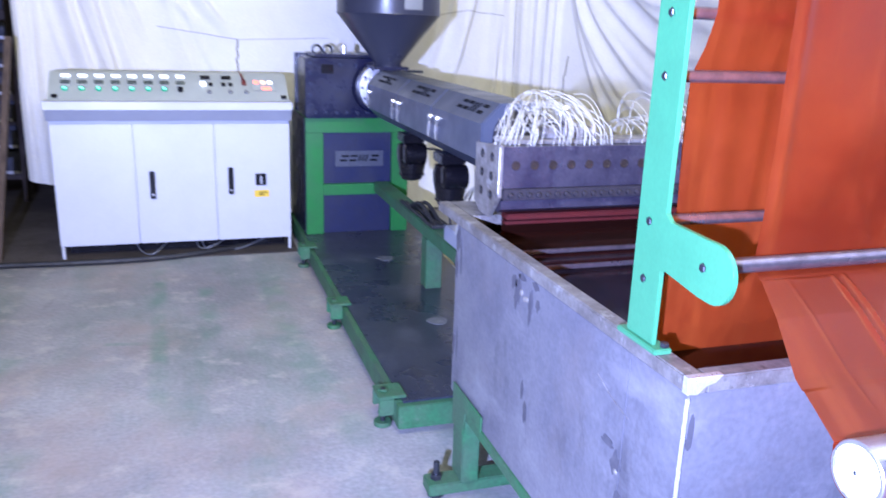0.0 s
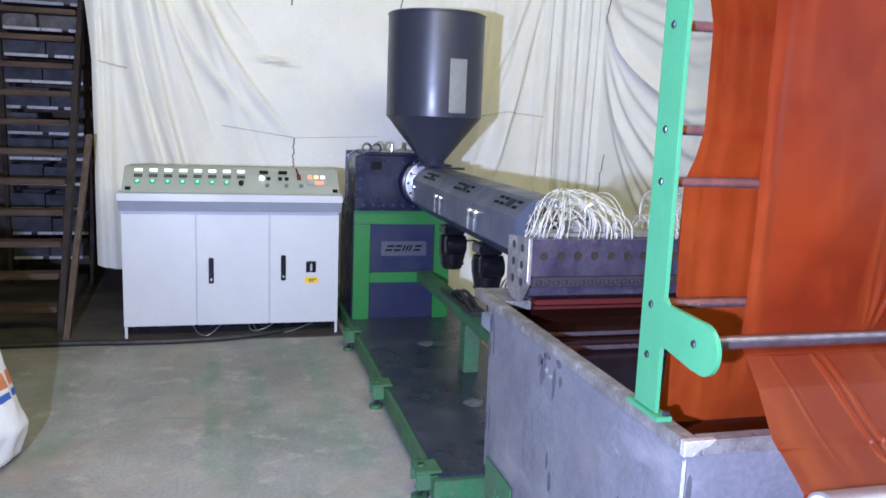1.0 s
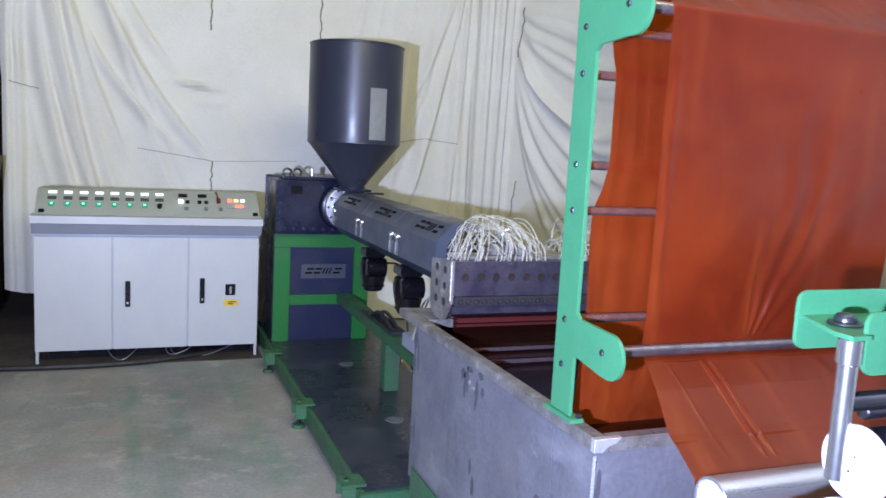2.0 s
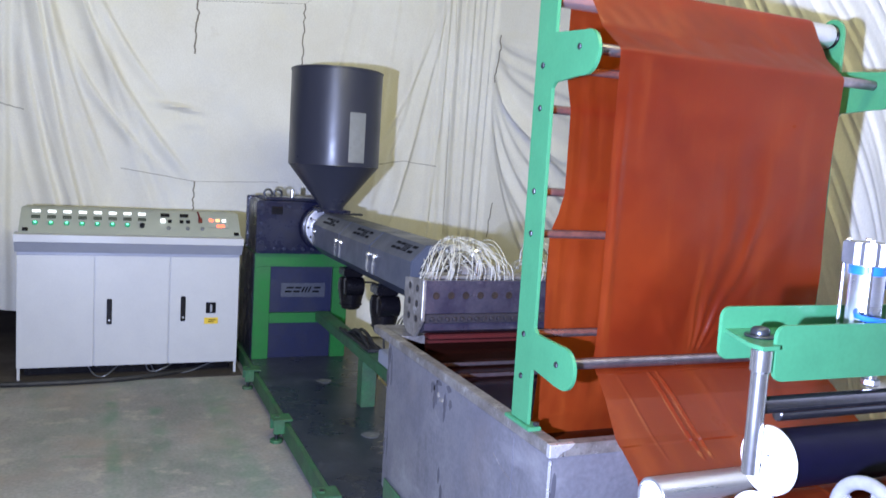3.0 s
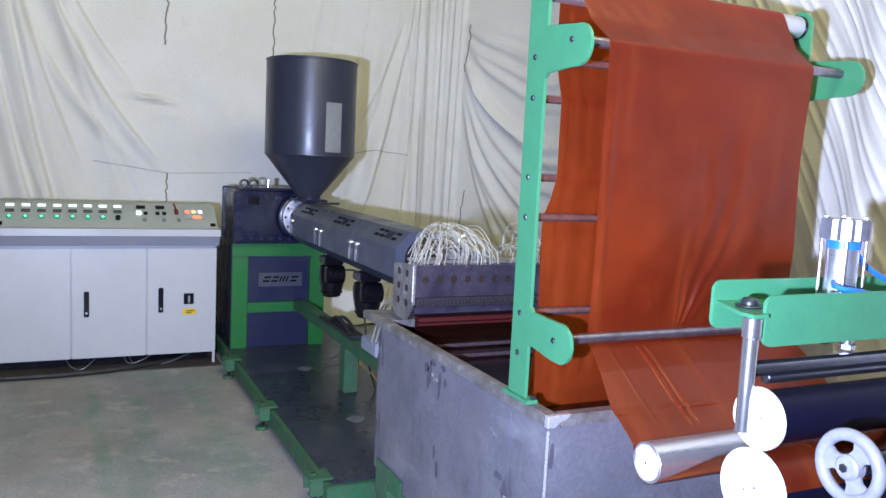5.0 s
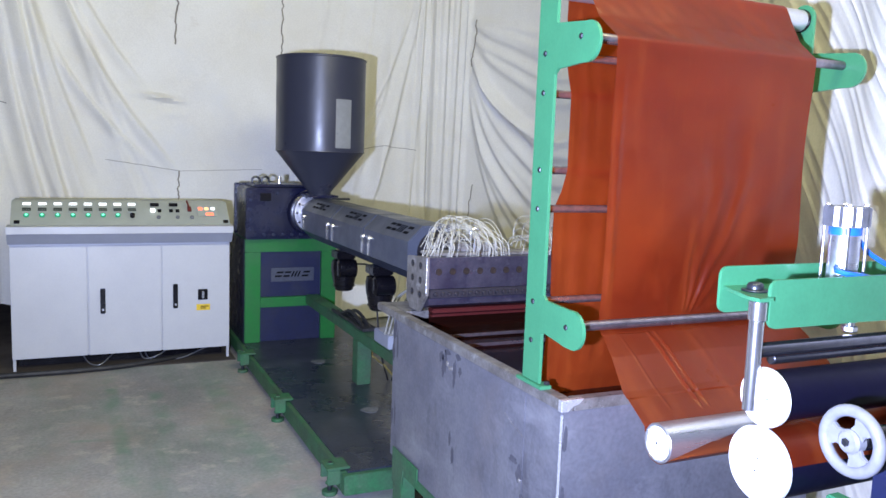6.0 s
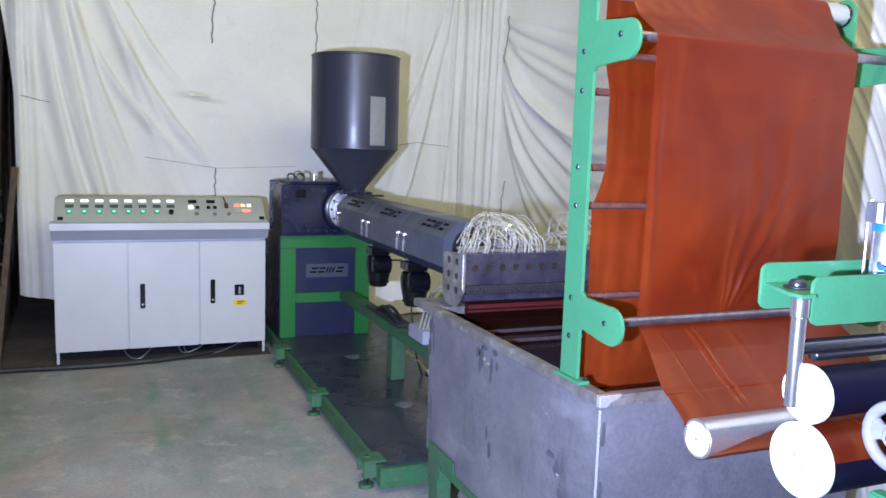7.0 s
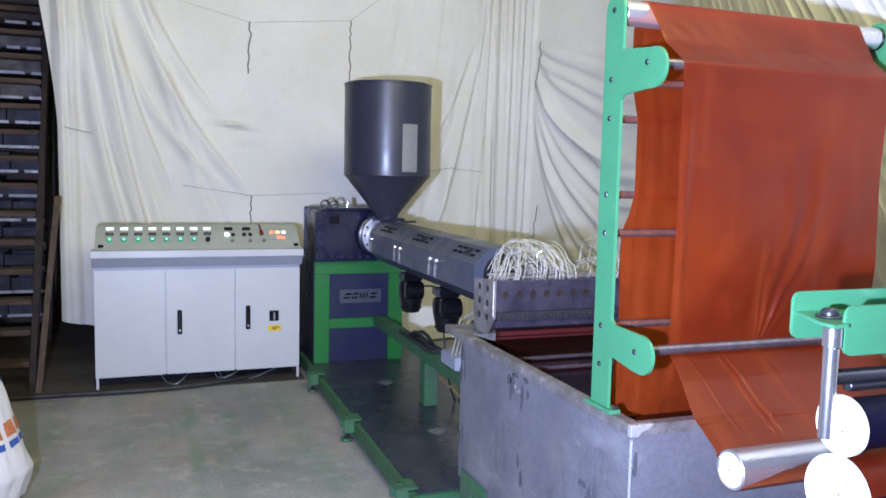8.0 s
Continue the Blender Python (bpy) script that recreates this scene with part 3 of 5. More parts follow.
# ---- control console ----
def console():
    t = thing("control_console", "white metal control console with sloping grey panel and lit controllers", "control panel")
    part("body", box(0.205, 1.655, 6.19, 6.66, 0.088, 0.90, 0.004), M["white_paint"], t)
    for x0, x1 in ((0.207, 0.678), (0.688, 1.167), (1.177, 1.653)):
        part("door", box(x0, x1, 6.168, 6.188, 0.09, 0.868, 0.0025), M["white_paint"], t)
    for x, z0, z1 in ((0.762, 0.385, 0.565), (1.25, 0.40, 0.58)):
        h = part("door_handle", box(x, x + 0.034, 6.155, 6.169, z0, z1, 0.004), M["black"], t, "black recessed swing handle")
        part("lock", rod("y", (x + 0.017, 0, z0 + 0.03), 0.009, 6.148, 6.155, 12), M["chrome"], h)
    lip = slab([(6.07, 0.962), (6.07, 1.010), (6.10, 1.016), (6.20, 1.016), (6.20, 0.962)], "x", 0.195, 1.665, 0.002)
    part("top_edge", lip, M["white_paint"], t)
    part("band", slab([(6.075, 0.960), (6.20, 0.960), (6.20, 0.888), (6.125, 0.888)], "x", 0.198, 1.662, 0.002), M["grey_band"], t, "blue-grey band under the edge")
    part("side_cheek", slab([(6.11, 1.017), (6.32, 1.168), (6.34, 1.172), (6.66, 1.165), (6.66, 0.902), (6.202, 0.902), (6.202, 1.017)], "x", 0.218, 1.650, 0.003), M["panel"], t, "grey-green sloping panel")
    d = Vector((0, 0.21, 0.151)).normalized()
    nrm = Vector((0, -d.z, d.y))
    ang = math.degrees(math.atan2(d.z, d.y))
    L = 0.2587

    def on_panel(name, x, v, w, h, depth, mat, round_=False, label=""):
        if round_:
            b = rod("z", (0, 0, 0), w / 2, 0, depth, 16)
        else:
            b = box(-w / 2, w / 2, -h / 2, h / 2, 0, depth, 0.002)
        b.transform(Matrix.Translation(Vector((x, 6.11, 1.017)) + d * (v * L) + nrm * 0.001) @ Matrix.Rotation(radians(ang), 4, "X"))
        return part(name, b, mat, t, label)
    for k in range(8):
        x = 0.312 + 0.0955 * k
        on_panel("controller", x, 0.71, 0.062, 0.112, 0.006, M["panel"])
        on_panel("display", x, 0.85, 0.050, 0.024, 0.009, M["glow_white"], label="lit white digital display")
        on_panel("keypad", x, 0.62, 0.054, 0.034, 0.009, M["keypad"])
        for dx in (-0.015, 0.0, 0.015):
            on_panel("key", x + dx, 0.59, 0.009, 0.008, 0.0105, M["panel"])
        if k < 7:
            lamp = on_panel("pilot_lamp", x, 0.38, 0.036, 0, 0.012, M["lens_green"], True, "green lit pilot lamp")
            on_panel("lamp_centre", x, 0.385, 0.018, 0, 0.0145, M["glow_green"], True).parent = lamp
        else:
            on_panel("knob", x, 0.35, 0.034, 0, 0.025, M["black"], True)
    for x, v, w, h, m in ((1.135, 0.84, 0.06, 0.028, "black"), (1.265, 0.84, 0.06, 0.028, "black"), (1.12, 0.60, 0.032, 0.034, "glow_white"), (1.165, 0.58, 0.026, 0.026, "black"),
                          (1.245, 0.58, 0.026, 0.026, "black"), (1.29, 0.58, 0.026, 0.026, "black"), (1.375, 0.66, 0.028, 0.05, "red_lever")):
        on_panel("switch", x, v, w, h, 0.012, M[m])
    lever = tube([(1.372, 6.245, 1.135), (1.352, 6.225, 1.185)], 0.006)
    part("lever", lever, M["red_lever"], t, "dark red selector lever")
    for x in (1.155, 1.285, 1.385):
        on_panel("push_button", x, 0.30, 0.028, 0, 0.014, M["nameplate"], True)
    on_panel("meter_frame", 1.50, 0.60, 0.150, 0.120, 0.004, M["panel"])
    for x, m in ((1.452, "glow_red"), (1.497, "glow_orange"), (1.542, "glow_white")):
        on_panel("display", x, 0.68, 0.028, 0.028, 0.008, M[m], label="glowing digital display")
    on_panel("display", 1.515, 0.44, 0.055, 0.026, 0.008, M["glow_red"], label="glowing red digital display")
    for x in (0.258, 1.618):
        on_panel("latch", x, 0.12, 0.035, 0.028, 0.01, M["black"])
    s = part("mains_switch", box(1.425, 1.495, 6.160, 6.169, 0.455, 0.535, 0.003), M["black"], t, "black rotary mains switch")
    part("knob", box(1.452, 1.468, 6.145, 6.1595, 0.465, 0.522, 0.004), M["chrome"], s)
    w = part("warning_label", box(1.415, 1.513, 6.1672, 6.1696, 0.375, 0.422, 0), M["yellow"], t, "yellow warning label with unreadable print")
    for z, x1 in ((0.405, 1.50), (0.392, 1.48)):
        part("print_line", box(1.445, x1, 6.1658, 6.1670, z - 0.003, z + 0.003, 0), M["logo"], w)
    for x in (0.21, 1.635):
        for y in (6.18, 6.63):
            part("leg", box(x, x + 0.018, y, y + 0.02, 0, 0.088, 0.001), M["white_paint"], t)
    # black block added to stand in for the shadow under the cabinet
    part("under_shade", box(0.24, 1.62, 6.33, 6.63, 0.005, 0.087, 0.002), M["black"], t, "black block added for the shade under the cabinet")
    # loose supply leads
    for k, (pts, r, m) in enumerate((([(0.62, 6.35, 0.10), (0.68, 6.24, 0.02), (0.75, 6.18, 0.012), (0.82, 6.24, 0.05), (0.9, 6.4, 0.09)], 0.005, "nameplate"),
                                     ([(1.02, 6.35, 0.10), (1.05, 6.22, 0.03), (1.15, 6.2, 0.05), (1.25, 6.3, 0.09)], 0.005, "nameplate"),
                                     ([(1.05, 6.4, 0.10), (1.10, 6.24, 0.012), (1.3, 6.21, 0.012), (1.5, 6.3, 0.06)], 0.005, "nameplate"))):
        part("lead", tube(spline(pts, 8), r), M[m], t, "pale supply lead under the cabinet")


def floor_cable():
    pts = [(-2.6, 6.04, 0.02), (-1.2, 6.03, 0.02), (-0.14, 6.05, 0.02), (0.25, 6.03, 0.02), (0.62, 6.03, 0.02), (0.95, 6.08, 0.02), (1.22, 6.19, 0.02), (1.56, 6.38, 0.02)]
    ob = part("power_cable", tube(spline(pts, 10), 0.018, 8), M["cable"])
    tagged(ob, "thick black power cable lying on the floor", "cable")


console()
floor_cable()


# ---- extruder ----
AX, AZ = 2.205, 1.12


def logo(parent, origin, right, up, width, name="emblem_bar"):
    """An oblong maker's mark made of plain slanted bars."""
    right, up = Vector(right).normalized(), Vector(up).normalized()
    out = right.cross(up)
    h = width * 0.16
    def bar(p0, p1, f0, f1):
        b = bmesh.new()
        low, top = [], []
        for p, f in ((p0, f0), (p1, f0), (p1, f1), (p0, f1)):
            q = Vector(origin) + right * (width * p + f * h * 0.45) + up * (f * h)
            low.append(b.verts.new(q + out * 0.0006))
            top.append(b.verts.new(q + out * 0.0016))
        b.faces.new(top)
        for i in range(4):
            b.faces.new((low[i], low[(i + 1) % 4], top[(i + 1) % 4], top[i]))
        bmesh.ops.recalc_face_normals(b, faces=b.faces[:])
        part(name, b, M["logo"], parent, "dark maker's mark bar")
    for p0, p1 in ((0.0, 0.19), (0.24, 0.42), (0.78, 0.97)):
        bar(p0, p1, 0.68, 1.0)
        bar(p0, p1, 0.0, 0.32)
    for p in (0.47, 0.56, 0.65):
        bar(p, p + 0.045, 0.0, 1.0)


def base_frame():
    t = thing("machine_skid", "low green steel skid frame with dark dusty floor plate", "machine base")
    for x in (1.71, 2.68):
        part("rail", box(x, x + 0.05, 3.52, 6.75, 0.03, 0.125, 0.004), M["dusty_green"], t)
    for y in (3.47, 6.70):
        part("cross_rail", box(1.71, 2.73, y, y + 0.05, 0.03, 0.125, 0.004), M["dusty_green"], t)
    p = part("floor_plate", box(1.735, 2.70, 3.50, 6.72, 0.126, 0.134, 0.001), M["plate"], t, "dark dusty steel plate")
    for x, y in ((2.126, 5.373), (2.118, 4.284)):
        b = slab([(x + 0.05 * math.cos(a) * (1 + 0.15 * math.sin(3 * a)), y + 0.05 * math.sin(a)) for a in np.linspace(0, 2 * math.pi, 14)[:-1]], "z", 0.1345, 0.1375, 0)
        part("patch", b, M["nameplate"], p, "pale dried patch")
    for y in (3.585, 4.65, 5.74):
        for x, s in ((1.71, -1), (2.73, 1)):
            def across(a, b):
                return min(x + s * a, x + s * b), max(x + s * a, x + s * b)
            f = part("foot_lug", box(*across(-0.045, 0.064), y - 0.06, y + 0.06, 0.1355, 0.147, 0.003), M["dusty_green"], t)
            for yy in (y - 0.06, y + 0.046):
                part("lug_face", box(*across(0.001, 0.062), yy, yy + 0.014, 0.066, 0.135, 0.003), M["dusty_green"], f)
            part("levelling_bolt", rod("z", (x + s * 0.034, y, 0), 0.011, 0.0, 0.158, 10), M["bolt"], f)
            part("nut", rod("z", (x + s * 0.034, y, 0), 0.020, 0.1475, 0.155, 6), M["dusty_green"], f)
            part("nut", rod("z", (x + s * 0.034, y, 0), 0.020, 0.050, 0.064, 6), M["dusty_green"], f)
            part("pad", rod("z", (x + s * 0.034, y, 0), 0.036, 0.001, 0.020, 14), M["dusty_green"], f)
    # inner support beam on a short column
    part("beam", box(2.20, 2.30, 3.42, 6.029, 0.415, 0.488, 0.006), M["dusty_green"], t, "dusty green box beam")
    part("column", box(2.20, 2.29, 4.765, 4.865, 0.1345, 0.4145, 0.004), M["dusty_green"], t)


def pedestal():
    t = thing("gearbox_pedestal", "bright green steel pedestal with navy blue panels", "machine stand")
    x0, x1, y0, y1, z0, z1 = 1.742, 2.438, 6.03, 6.68, 0.1345, 0.920
    for x in (x0, x1 - 0.115):
        for y in (y0, y1 - 0.07):
            part("post", box(x, x + 0.115, y, y + 0.07, z0, z1 - 0.101, 0.004), M["machine_green"], t)
    part("top_frame", box(x0, x1, y0, y1, z1 - 0.10, z1, 0.004), M["machine_green"], t)
    part("mid_rail", box(x0 + 0.116, x1 - 0.116, y0, y0 + 0.07, 0.400, 0.475, 0.004), M["machine_green"], t)
    part("mid_rail", box(x0, x0 + 0.06, y0 + 0.071, y1 - 0.071, 0.400, 0.475, 0.004), M["machine_green"], t)
    up = part("panel", box(x0 + 0.116, x1 - 0.116, y0 + 0.03, y0 + 0.04, 0.476, z1 - 0.101, 0.001), M["navy"], t, "navy blue sheet panel")
    part("panel", box(x0 + 0.116, x1 - 0.116, y0 + 0.03, y0 + 0.04, z0, 0.399, 0.001), M["navy"], t, "navy blue sheet panel")
    part("panel", box(x0 + 0.02, x0 + 0.028, y0 + 0.071, y1 - 0.071, z0, z1 - 0.101, 0.001), M["gear"], t, "dark side panel")
    part("panel", box(x1 - 0.028, x1 - 0.02, y0 + 0.071, y1 - 0.071, z0, z1 - 0.101, 0.001), M["gear"], t, "dark side panel")
    # thin dark sheet added: the console's shadow on this side, done in colour
    part("side_shade", box(x0 - 0.006, x0 - 0.001, y0 + 0.012, y1, 0.1345, z1 - 0.004, 0.001), M["gear"], t, "dark sheet added for the shaded left side")
    part("nameplate", box(1.942, 2.270, y0 + 0.024, y0 + 0.0295, 0.590, 0.694, 0.001), M["brand_plate"], up, "blue-grey nameplate")
    logo(up, (1.968, y0 + 0.0235, 0.625), (1, 0, 0), (0, 0, 1), 0.262)


def gearbox():
    t = thing("gearbox", "blue-black cast iron gearbox with lifting eyes", "gearbox")
    body = part("housing", box(1.735, 2.36, 5.97, 6.45, 0.9205, 1.302, 0.012), M["gear"], t)
    part("end_flange", box(1.722, 2.38, 6.36, 6.40, 0.93, 1.318, 0.006), M["gear"], t)
    part("top_cover", box(1.80, 2.32, 6.0, 6.34, 1.3055, 1.325, 0.005), M["gear"], t)
    part("boss", lathe([(0, 5.90), (0.10, 5.90), (0.125, 5.92), (0.14, 5.969), (0, 5.969)], (AX, 0, AZ), "y", 28), M["gear"], t)
    for k in range(6):
        part("bolt", rod("y", (1.80 + 0.068 * k, 0, 0.958), 0.013, 5.954, 5.969, 6), M["gear_bolt"], t)
    for x, z in ((1.765, 1.00), (1.765, 1.07), (1.765, 1.14), (1.765, 1.21), (1.765, 1.27), (1.96, 1.262), (2.06, 1.262)):
        part("bolt", rod("y", (x, 0, z), 0.013, 5.954, 5.969, 6), M["gear_bolt"], t)
    part("inspection_cover", box(1.835, 1.915, 5.960, 5.969, 1.205, 1.262, 0.004), M["black"], t)
    part("edge_rib", box(1.738, 1.790, 5.962, 5.9695, 0.93, 1.30, 0.003), M["gear"], t)
    part("edge_rib", box(1.791, 2.12, 5.963, 5.9695, 1.280, 1.300, 0.003), M["gear"], t)
    part("bearing_boss", lathe([(0.115, 5.935), (0.150, 5.937), (0.165, 5.950), (0.170, 5.969), (0.11, 5.969)], (AX, 0, AZ), "y", 40), M["gear"], t)
    for x in (1.83, 1.90):
        ring = [(x + 0.028 * math.cos(a), 6.1, 1.348 + 0.028 * math.sin(a)) for a in np.linspace(-1.2, math.pi + 1.2, 18)]
        part("lifting_eye", tube(ring, 0.008, 8), M["bolt"], t)
    part("breather", rod("z", (2.01, 6.12, 0), 0.018, 1.3255, 1.38, 14), M["chrome"], t, "bright breather cap")


def barrel():
    t = thing("extruder_barrel", "octagonal slate-grey heater cover with cooling blowers beneath", "extruder")
    part("flange", lathe([(0, 5.79), (0.12, 5.79), (0.146, 5.793), (0.15, 5.798), (0.15, 5.83), (0.11, 5.832), (0.11, 5.899), (0, 5.899)], (AX - 0.01, 0, AZ + 0.012), "y", 36), M["alu"], t, "bright steel flange")
    for k in range(12):
        a = k * math.tau / 12
        part("flange_bolt", rod("y", (AX - 0.01 + 0.132 * math.cos(a), 0, AZ + 0.012 + 0.132 * math.sin(a)), 0.009, 5.779, 5.7915, 6), M["bolt"], t)
    part("neck", rod("y", (AX, 0, AZ), 0.115, 5.636, 5.789, 28), M["cast"], t, "pale steel neck")
    o = [(2.06, 1.03), (2.06, 1.17), (2.135, 1.246), (2.285, 1.246), (2.36, 1.17), (2.36, 1.03), (2.285, 0.966), (2.135, 0.966)]
    up = Vector((0.075, 0, 0.076)).normalized()
    for y0, y1, mark, latches in ((3.65, 4.300, 4.03, (4.18, 4.285)), (4.305, 4.930, 4.73, (4.86,)), (4.935, 5.635, 5.46, (4.965, 5.55))):
        cv = part("heater_cover", slab(o, "y", y0, y1, 0.005), M["cover"], t)
        for yy in latches:
            cl = part("toggle_latch", slab([(yy - 0.014, 1.098), (yy + 0.014, 1.106), (yy + 0.012, 1.07), (yy + 0.010, 1.036), (yy, 1.034), (yy - 0.008, 1.06)], "x", 2.042, 2.0595, 0.004), M["chrome"], cv, "chrome toggle latch")
            part("latch_hook", tube([(2.048, yy - 0.009, 1.104), (2.046, yy - 0.010, 1.124)], 0.004), M["chrome"], cl)
            part("latch_hook", tube([(2.048, yy + 0.009, 1.104), (2.046, yy + 0.008, 1.124)], 0.004), M["chrome"], cl)
            part("catch", lathe([(0, 2.040), (0.010, 2.041), (0.014, 2.046), (0.014, 2.0595), (0, 2.0595)], (0, yy, 1.128), "x", 14), M["chrome"], cl)
        logo(cv, Vector((2.06, mark, 1.17)) + up * 0.038, (0, -1, 0), up, 0.30)
    part("outlet_ring", rod("y", (AX, 0, AZ), 0.10, 3.30, 3.649, 28), M["die_dark"], t)
    for y in (4.92, 4.26):
        n = part("blower", lathe([(0, 0.716), (0.046, 0.716), (0.056, 0.722), (0.064, 0.75), (0.080, 0.83), (0.083, 0.875), (0.076, 0.905), (0.05, 0.918), (0, 0.918)], (2.15, y, 0), "z", 28), M["black"], t, "black cooling blower")
        part("duct", box(2.085, 2.205, y - 0.06, y + 0.075, 0.9185, 0.9655, 0.006), M["black"], n)
        part("scroll", lathe([(0, 2.085), (0.040, 2.085), (0.052, 2.094), (0.055, 2.12), (0.055, 2.20), (0, 2.206)], (0, y - 0.062, 0.862), "x", 24), M["black"], n)
        part("flange_ring", rod("z", (2.15, y, 0), 0.070, 0.742, 0.750, 28), M["black"], n)
    part("blower_lead", tube(spline([(2.2, 4.86, 0.89), (2.26, 4.76, 0.89), (2.29, 4.70, 0.80), (2.29, 4.68, 0.62), (2.33, 4.7, 0.35), (2.42, 4.8, 0.14)], 8), 0.006), M["cable"], t)


def hopper():
    t = thing("material_hopper", "slate-grey conical hopper with a sight window", "hopper")
    c = (2.208, 5.72, 0)
    part("shell", lathe([(0.05, 1.262), (0.08, 1.262), (0.082, 1.29), (0.312, 1.578), (0.312, 2.212), (0.317, 2.216), (0.317, 2.222), (0.306, 2.222), (0.304, 1.583), (0.05, 1.262)], c, "z", 64), M["hopper"], t)
    part("lid", lathe([(0.0, 2.224), (0.306, 2.2225), (0.304, 2.229), (0, 2.233)], c, "z", 48), M["hopper"], t)
    part("neck", box(2.10, 2.32, 5.62, 5.82, 1.255, 1.2705, 0.003), M["gear"], t)
    part("throat", box(2.14, 2.28, 5.65, 5.77, 1.2465, 1.2545, 0.002), M["gear"], t)
    # curved sight window
    a0, a1 = radians(-87), radians(-65)
    b = grid_sheet(6, 4, lambda u, v: (c[0] + 0.3145 * math.cos(a0 + (a1 - a0) * u), c[1] + 0.3145 * math.sin(a0 + (a1 - a0) * u), 1.605 + 0.33 * v))
    part("sight_window", b, M["sight"], t, "dusty upright sight strip")
    part("seam", tube([(c[0] + 0.3125 * math.cos(a), c[1] + 0.3125 * math.sin(a), 1.578) for a in np.linspace(0, math.tau, 65)], 0.003, 5), M["hopper"], t)
    part("slide_gate", box(2.295, 2.42, 5.66, 5.70, 1.235, 1.25, 0.002), M["bolt"], t)


base_frame()
pedestal()
gearbox()
barrel()
hopper()


# ---- die ----
def die():
    t = thing("flat_die", "heat-tinted steel slot die with white heater wires", "die")
    x0, x1 = 1.868, 2.70
    body = part("die_body", slab([(2.985, 1.062), (2.985, 1.186), (3.185, 1.168), (3.185, 1.01), (3.13, 0.985), (3.06, 0.985), (3.06, 1.03)], "x", x0 + 0.012, x1 - 0.012, 0.003), M["die"], t)
    for x, y in ((x0, x0 + 0.0115), (x1 - 0.0115, x1)):
        e = part("end_plate", slab([(2.983, 1.035), (2.983, 1.190), (3.187, 1.172), (3.187, 0.99), (3.13, 0.960), (3.05, 0.960)], "x", x, y, 0.002), M["rim"], t, "pale steel end plate")
        for yy in (3.045, 3.125):
            for z in (1.148, 1.090, 1.032):
                # flat disc on the plate; the shade of a recess is in its colour
                part("bolt_recess", rod("x", (0, yy, z), 0.015, x - 0.0015, x - 0.0004, 16, 0.0005), M["inner_dark"], e)
                part("bolt", rod("x", (0, yy - 0.004, z + 0.002), 0.009, x - 0.006, x - 0.0016, 6), M["bolt"], e)
    part("lip_bar", box(x0 + 0.013, x1 - 0.013, 2.976, 3.04, 1.026, 1.060, 0.003), M["die_dark"], t, "burnt dark adjusting bar")
    part("lower_lip", slab([(2.985, 0.998), (2.985, 1.024), (3.05, 1.024), (3.055, 0.985), (3.02, 0.982)], "x", x0 + 0.013, x1 - 0.013, 0.002), M["die"], t)
    for k in range(13):
        x = x0 + 0.052 + k * 0.0605
        # shallow ring and disc, coloured dark for the shade inside a bore
        part("heater_hole", lathe([(0, 2.9835), (0.009, 2.9835), (0.0105, 2.9815), (0.014, 2.9815), (0.014, 2.9845), (0, 2.9845)], (x, 0, 1.13), "y", 16), M["inner_dark"], body, "dark heater bore")
    for k in range(26):
        x = x0 + 0.035 + k * 0.0305
        part("lip_bolt", rod("y", (x, 0, 1.043), 0.0085, 2.964, 2.975, 6), M["die_dark"], t)
    part("heater_cover", box(x0 + 0.05, x1 - 0.05, 3.07, 3.18, 1.180, 1.192, 0.004), M["rim"], t)
    part("terminal_cover", box(2.06, 2.26, 3.10, 3.19, 1.1925, 1.224, 0.012), M["rim"], t, "pale insulated terminal cover")
    ring = [(2.127 + 0.022 * math.cos(a), 3.085, 1.268 + 0.022 * math.sin(a)) for a in np.linspace(0, math.tau, 20)]
    part("lifting_eye", tube(ring, 0.006, 8), M["chrome"], t)
    part("eye_stem", rod("z", (2.127, 3.085, 0), 0.008, 1.192, 1.246, 10), M["chrome"], t)
    rnd = random.Random(5)
    # looping heater wires in three bundles
    for bx, spread, count in ((2.07, 0.20, 62), (2.40, 0.07, 12), (2.54, 0.06, 14)):
        for k in range(count):
            xs = bx + spread * rnd.uniform(-1, 1)
            xe = bx + spread * 0.5 * rnd.uniform(-1, 1)
            ys, ye = 3.00 + rnd.uniform(0, 0.09), 3.16 + rnd.uniform(0, 0.12)
            top = 1.23 + rnd.uniform(0, 0.105)
            pts = [(xs, ys, 1.172), (xs + (bx - xs) * 0.12, ys - 0.005, 1.17 + (top - 1.17) * 0.6), (xs + (xe - xs) * 0.45, (ys + ye) / 2, top), (xs + (xe - xs) * 0.8, ye, top - 0.02), (xe, ye + 0.03, 1.19)]
            part("heater_wire", tube(spline(pts, 6), 0.0013, 5), M["wire"], t)
    for x in (1.895, 2.66):
        part("hanger", box(x, x + 0.02, 3.19, 3.2215, 0.946, 1.16, 0.002), M["rim"], t)
    # bright bead added: the highlight on the die's front corner, put into colour
    part("edge_highlight", tube([(x0 - 0.001, 2.9815, 1.046), (x0 - 0.001, 2.9815, 1.186)], 0.0022, 6), M["weld"], t, "bright bead added as the corner's highlight")
    part("cross_bar", box(1.88, 2.70, 3.188, 3.2215, 1.03, 1.07, 0.003), M["rim"], t)
    part("adaptor", rod("y", (AX, 0, AZ), 0.07, 3.186, 3.299, 24), M["die_dark"], t)


die()


# ---- cooling tank ----
TX0, TX1, TY0, TY1, TZ0, TZ1 = 1.81, 2.775, 1.915, 3.170, 0.335, 0.945


